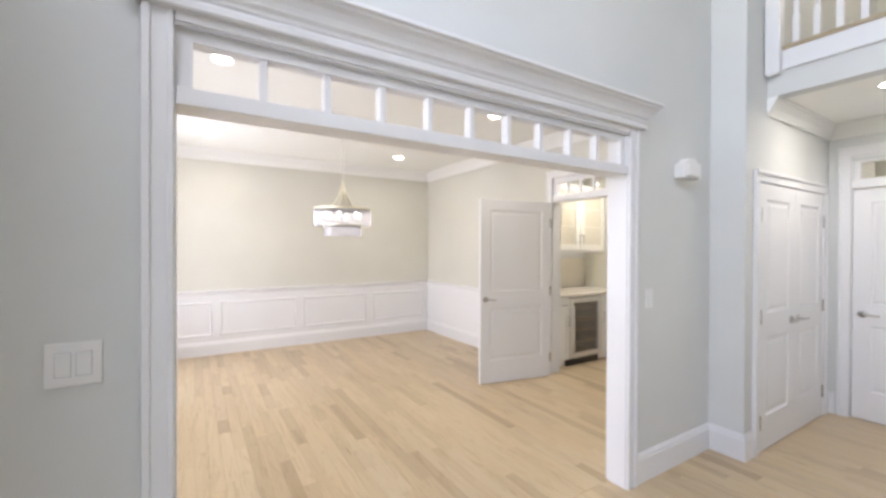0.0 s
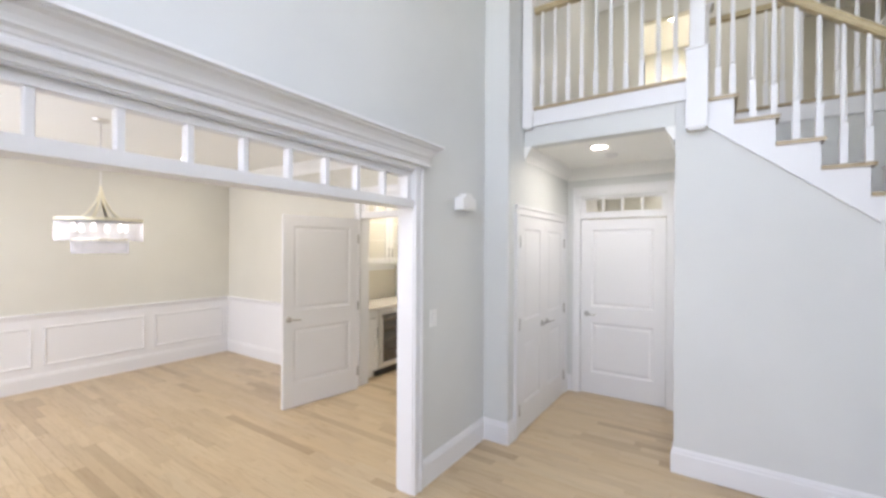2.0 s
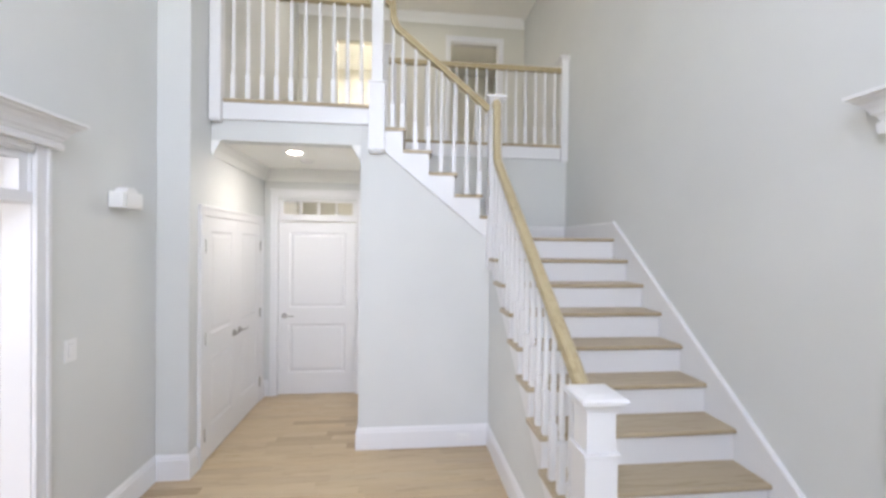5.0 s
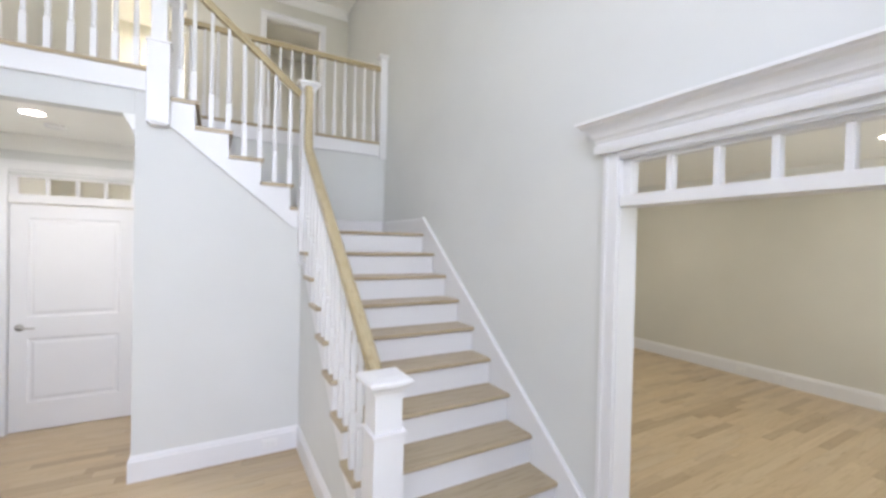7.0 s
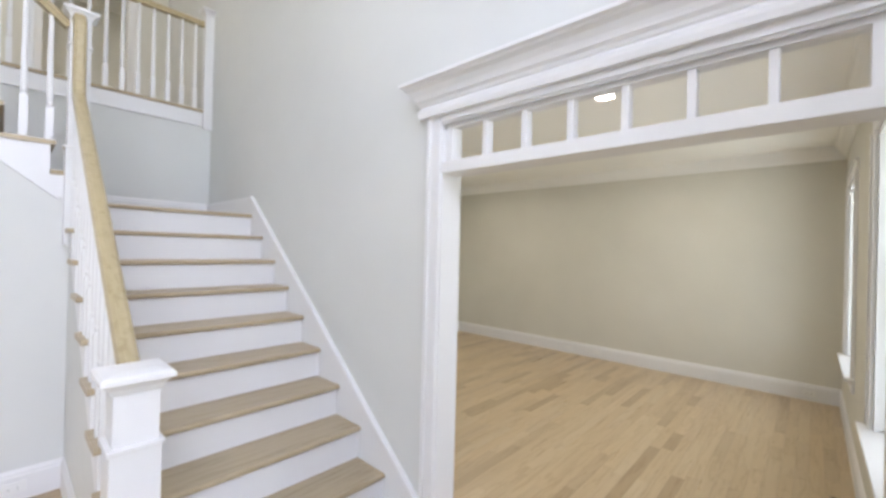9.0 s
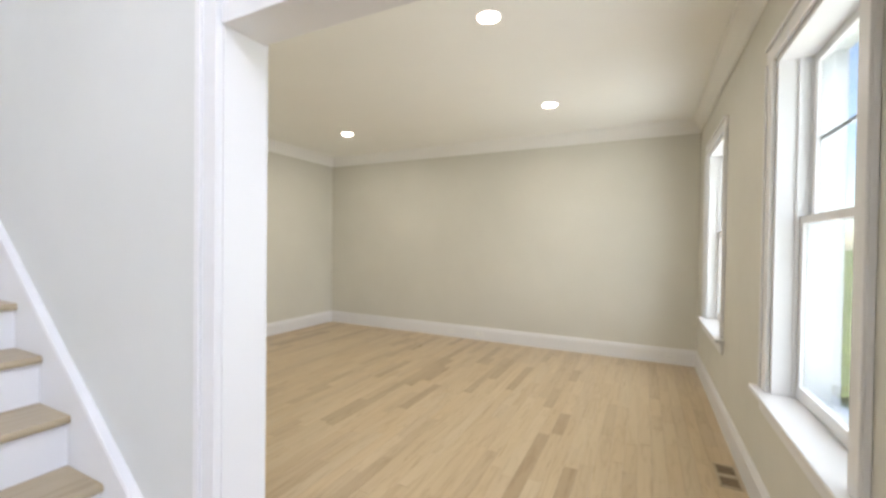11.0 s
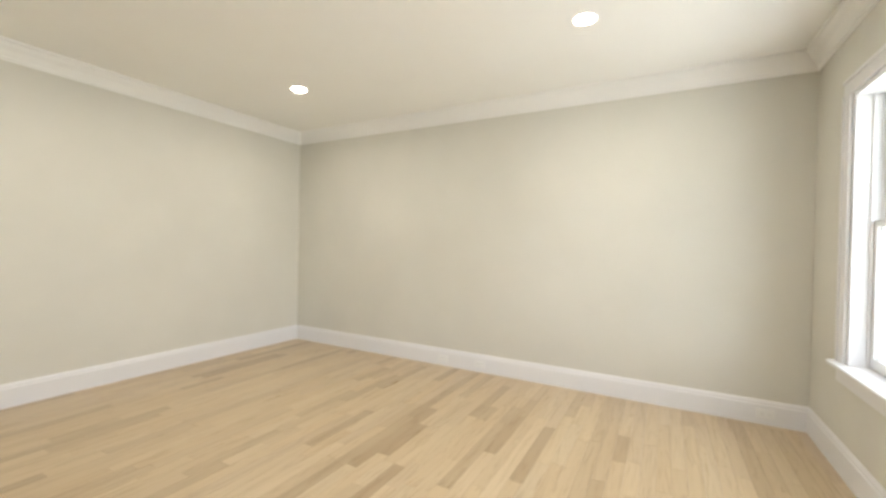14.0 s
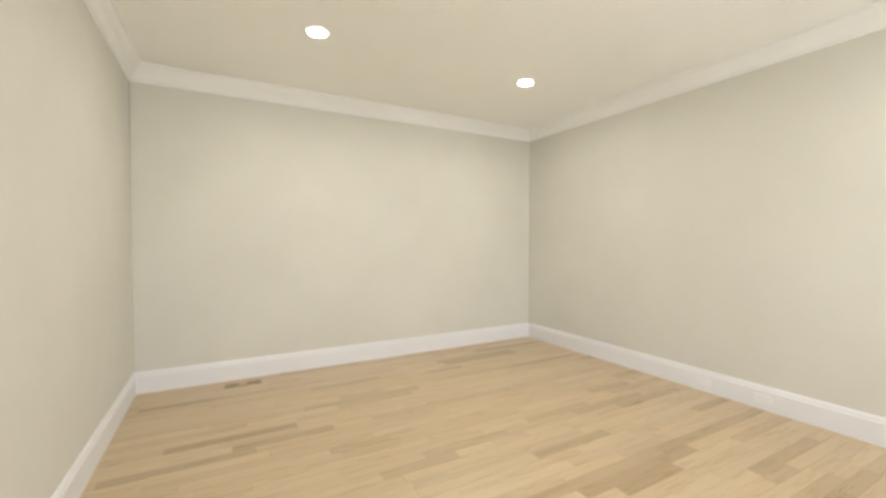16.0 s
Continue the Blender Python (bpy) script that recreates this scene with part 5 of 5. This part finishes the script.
part("body", bm, M_DARK, fr)
part("toe_grille", cube(4.935, 5.545, CF + 0.03, CF + 0.06, 0.0, 0.098), M_BLACK, fr, "black toe grille")
bm = bmesh.new()
for a in ((4.932, 4.992, 0.105, 0.872), (5.488, 5.548, 0.105, 0.872), (4.992, 5.488, 0.105, 0.165), (4.992, 5.488, 0.812, 0.872)):
    box(bm, a[0], a[1], CF - 0.025, CF + 0.018, a[2], a[3], 0.002)
dr = part("door", bm, M_STEEL, fr, "brushed steel door frame")
part("pane", cube(4.992, 5.488, CF - 0.008, CF - 0.002, 0.165, 0.812), M_DARKGLASS, dr, "smoked glass pane")
bm = bmesh.new()
lathe(bm, [(0.009, 0.20), (0.009, 0.78)], 12, (4.962, CF - 0.062))
for z in (0.24, 0.74):
    box(bm, 4.956, 4.968, CF - 0.062, CF - 0.025, z - 0.006, z + 0.006)
part("handle", bm, M_STEEL, dr, "steel bar handle")
for z in (0.28, 0.42, 0.56, 0.70):
    bm = bmesh.new()
    box(bm, 4.95, 5.53, CF + 0.03, CF + 0.055, z, z + 0.022)
    for i in range(9):
        box(bm, 4.96 + 0.068 * i, 4.966 + 0.068 * i, CF + 0.055, 3.62, z + 0.004, z + 0.010)
    part("shelf", bm, M_TREADX, fr, "wooden-fronted wire shelf")
part("light_strip", cube(4.97, 5.51, CF + 0.03, CF + 0.04, 0.842, 0.849), M_FRIDGELIGHT, fr, "light strip inside the fridge")
solid("countertop", cube(4.703, 5.968, CF - 0.03, 3.697, 0.888, 0.925, bevel=0.004), M_STONE, "pale veined stone pantry countertop", "countertop", "")

uc = thing("wall_cabinet", (5.40, 3.52, 1.44), "white glass-door wall cabinet, lit inside", "cabinet")
ux0, ux1, uy, uz0, uz1 = 4.93, 5.962, 3.37, 1.475, 2.375
bm = bmesh.new()
for a in ((ux0, ux0 + 0.018, uy, 3.697, uz0, uz1), (ux1 - 0.018, ux1, uy, 3.697, uz0, uz1), (ux0 + 0.018, ux1 - 0.018, 3.68, 3.697, uz0, uz1),
          (ux0 + 0.018, ux1 - 0.018, uy, 3.68, uz0, uz0 + 0.018), (ux0 + 0.018, ux1 - 0.018, uy, 3.68, uz1 - 0.018, uz1)):
    box(bm, *a)
box(bm, ux0, ux1, uy - 0.005, uy + 0.02, uz0 - 0.035, uz0 - 0.001)
part("body", bm, M_CAB, uc)
for z in (1.80, 2.045):
    bm = cube(ux0 + 0.019, ux1 - 0.019, uy + 0.03, 3.679, z, z + 0.012)
    box(bm, ux0 + 0.019, ux1 - 0.019, uy + 0.026, uy + 0.032, z - 0.014, z + 0.012)
    part("shelf", bm, M_CAB, uc)
part("light_strip", cube(ux0 + 0.05, ux1 - 0.05, uy + 0.03, uy + 0.05, uz1 - 0.026, uz1 - 0.019), M_CABLIGHT, uc, "warm light strip inside the cabinet")
for z in (1.80, 2.045):
    part("light_strip", cube(ux0 + 0.05, ux1 - 0.05, uy + 0.035, uy + 0.05, z - 0.007, z - 0.001), M_CABLIGHT, uc, "warm light strip under a shelf")
part("under_light", cube(ux0 + 0.05, ux1 - 0.05, uy + 0.10, uy + 0.12, uz0 - 0.008, uz0 - 0.001), M_CABLIGHT, uc, "warm light strip under the cabinet")
um = (ux0 + ux1) / 2
for a, b, hx in ((ux0 + 0.002, um - 0.002, um - 0.035), (um + 0.002, ux1 - 0.002, um + 0.035)):
    bm = bmesh.new()
    st = 0.082
    for q in ((a, a + st, uz0, uz1), (b - st, b, uz0, uz1), (a + st, b - st, uz0, uz0 + st), (a + st, b - st, uz1 - st, uz1)):
        box(bm, q[0], q[1], uy - 0.021, uy - 0.001, q[2], q[3], 0.0015)
    d = part("door", bm, M_CAB, uc, "white glazed cabinet door")
    part("pane", cube(a + st, b - st, uy - 0.012, uy - 0.009, uz0 + st, uz1 - st), M_FROST, d, "frosted pane lit from inside").visible_shadow = False
    for z in (1.805, 2.05):
        part("muntin", cube(a + st, b - st, uy - 0.018, uy - 0.0125, z - 0.006, z + 0.006), M_CAB, d)
    bar_pull(d, hx, uy - 0.021, uz0 + 0.09, uz0 + 0.22)

splash = solid("backsplash", cube(4.703, 5.967, 3.6905, 3.6985, 0.926, uz0 - 0.036), M_TRIM, "cream tiled pantry backsplash", "backsplash")
tw, th = 0.15, 0.072
for j in range(6):
    for i in range(-1, 9):
        xa = max(4.704, 4.704 + i * tw + (j % 2) * tw / 2)
        xb = min(5.966, 4.704 + (i + 1) * tw + (j % 2) * tw / 2)
        if xb - xa < 0.02:
            continue
        z = 0.928 + j * th
        if z + th > uz0 - 0.034:
            continue
        bm = cube(xa + 0.001, xb - 0.001, 3.6855, 3.6903, z + 0.001, z + th - 0.001)
        part("tile", bm, M_TILE, splash)

# upstairs room: a white vanity in the lit room
van = thing("vanity_cabinet", (9.2, -0.2, UP), "white vanity cabinet with a pale top upstairs", "cabinet")
part("body", cube(8.9, 9.55, -0.70, 0.30, UP, UP + 0.80), M_CAB, van)
for i in range(2):
    part("door", moved(cube(0, 0.02, 0, 0.48, 0.10, 0.74, bevel=0.003), 8.879, -0.69 + 0.5 * i, UP), M_CAB, van)
part("top", cube(8.86, 9.57, -0.72, 0.32, UP + 0.801, UP + 0.835, bevel=0.003), M_STONE, van)

# ---- outdoors ----
bm = bmesh.new()
box(bm, -900, 900, -900, 900, -0.42, -0.40)
solid("ground", bm, M_LAWN, "mown green lawn", "lawn")
solid("foundation", cube(-0.26, 9.8, -7.6, 6.25, -0.41, -0.03), M_STONE, "pale concrete foundation under the floors", "foundation")

# far trees beyond the lawn, seen through the windows
rng = random.Random(5)
verts, faces, trunks = [], [], bmesh.new()
for k in range(26):
    tx, ty = -34 - rng.uniform(0, 12), -62 + 4.1 * k + rng.uniform(-1.5, 1.5)
    h = rng.uniform(7, 11)
    lathe(trunks, [(0.28, -0.4), (0.2, h * 0.4), (0.06, h * 0.85)], 7, (tx, ty))
    for c in range(9):
        a, rr = rng.uniform(0, 6.28), rng.uniform(0, 2.2)
        cx, cy, cz, cr = tx + rr * math.cos(a), ty + rr * math.sin(a), h * rng.uniform(0.35, 1.0), rng.uniform(0.8, 1.6)
        for leaf in range(95):
            d = Vector((rng.gauss(0, 1), rng.gauss(0, 1), rng.gauss(0, 0.8))).normalized() * cr * rng.uniform(0.55, 1.0)
            u = Vector((rng.gauss(0, 1), rng.gauss(0, 1), rng.gauss(0, 1))).normalized() * 0.2
            v = u.cross(Vector((rng.gauss(0, 1), rng.gauss(0, 1), 1))).normalized() * 0.11
            p = Vector((cx, cy, cz)) + d
            n = len(verts)
            verts += [tuple(p - u), tuple(p + v), tuple(p + u), tuple(p - v)]
            faces.append((n, n + 1, n + 2, n + 3))
me = bpy.data.meshes.new("far_woods")
me.from_pydata(verts, [], faces)
bm = bmesh.new()
bm.from_mesh(me)
woods = solid("far_woods", bm, M_LEAF, "row of green leafy trees beyond the lawn", "trees", "stuff")
part("trunk", trunks, M_BARK, woods)

# ---- plank floors, boards along y ----
PW = 0.083


def unit_plank():
    bm = bmesh.new()
    e = 0.004
    vs = [bm.verts.new(p) for p in ((0, 0, 0), (1, 0, 0), (1, 1, 0), (0, 1, 0), (e, e * 0.1, 1), (1 - e, e * 0.1, 1), (1 - e, 1 - e * 0.1, 1), (e, 1 - e * 0.1, 1))]
    for q in ((4, 5, 6, 7), (0, 1, 5, 4), (1, 2, 6, 5), (2, 3, 7, 6), (3, 0, 4, 7)):
        bm.faces.new([vs[i] for i in q])
    me = bpy.data.meshes.new("plank")
    bm.to_mesh(me)
    bm.free()
    me.materials.append(M_PLANK)
    return me


UNIT = unit_plank()


def plank_floor(name, rects, near, label):
    """rects: (x0, x1, y0, y1) areas; the 300 boards closest to the point near are parts, the rest one field."""
    rng = random.Random(name)
    xs0, xs1 = min(r[0] for r in rects), max(r[1] for r in rects)
    ys0, ys1 = min(r[2] for r in rects), max(r[3] for r in rects)
    bm = bmesh.new()
    for r in rects:
        box(bm, r[0], r[1], r[2], r[3], -0.03, -0.0101)
    base = solid(name, bm, M_SUB, label, "floor")
    boards = []
    for r in rects:
        n = int(math.ceil((r[1] - r[0]) / PW))
        for i in range(n):
            xa, xb = r[0] + i * PW, min(r[0] + (i + 1) * PW, r[1])
            y = r[2] - rng.uniform(0, 1.0)
            while y < r[3]:
                length = rng.choice((0.28, 0.4, 0.5, 0.65, 0.8, 1.0, 1.3))
                ya, yb = max(y, r[2]), min(y + length, r[3])
                if yb - ya > 0.02 and xb - xa > 0.01:
                    boards.append((xa, xb, ya, yb))
                y += length
    boards.sort(key=lambda b: ((b[0] + b[1]) / 2 - near[0]) ** 2 + ((b[2] + b[3]) / 2 - near[1]) ** 2)
    at = SHIFT[base.name]
    g = 0.0002
    for xa, xb, ya, yb in boards[:300]:
        ob = new("plank", UNIT)
        ob.parent = base
        ob.location = (xa + g - at.x, ya + g - at.y, -0.01 - at.z)
        ob.scale = (xb - xa - 2 * g, yb - ya - 2 * g, 0.01)
    rest = boards[300:]
    if rest:
        verts, faces = [], []
        for xa, xb, ya, yb in rest:
            k = len(verts)
            a, b, c, d, e = xa + g, xb - g, ya + g, yb - g, 0.0003
            verts += [(a, c, -0.01), (b, c, -0.01), (b, d, -0.01), (a, d, -0.01), (a + e, c + e, 0), (b - e, c + e, 0), (b - e, d - e, 0), (a + e, d - e, 0)]
            faces += [tuple(k + i for i in q) for q in ((4, 5, 6, 7), (0, 1, 5, 4), (1, 2, 6, 5), (2, 3, 7, 6), (3, 0, 4, 7))]
        me = bpy.data.meshes.new("plank_field")
        me.from_pydata([(x - at.x, y - at.y, z - at.z) for x, y, z in verts], [], faces)
        me.materials.append(M_PLANKS)
        ob = new("plank_field", me)
        ob.parent = base
        ob["kind"] = "stuff"
    return base


plank_floor("floor_living", [(LIV_W, LIV_E, LIV_S, SOUTH_L - 0.001)], (3.0, -5.6), "light oak plank floor of the living room")
plank_floor("floor_foyer", [(FRONT_X, HALL_X + 0.12, SOUTH_L, NORTH_D)], (3.2, 0.2), "light oak plank floor of the foyer and hall")
solid("floor_back", cube(6.022, 7.998, -2.638, NORTH_F, -0.03, -0.0005), M_TREAD, "oak floor of the back room", "floor")
plank_floor("floor_dining", [(DIN_W, 5.97, NORTH_D + 0.001, DIN_N)], (2.4, 3.2), "light oak plank floor of the dining room")
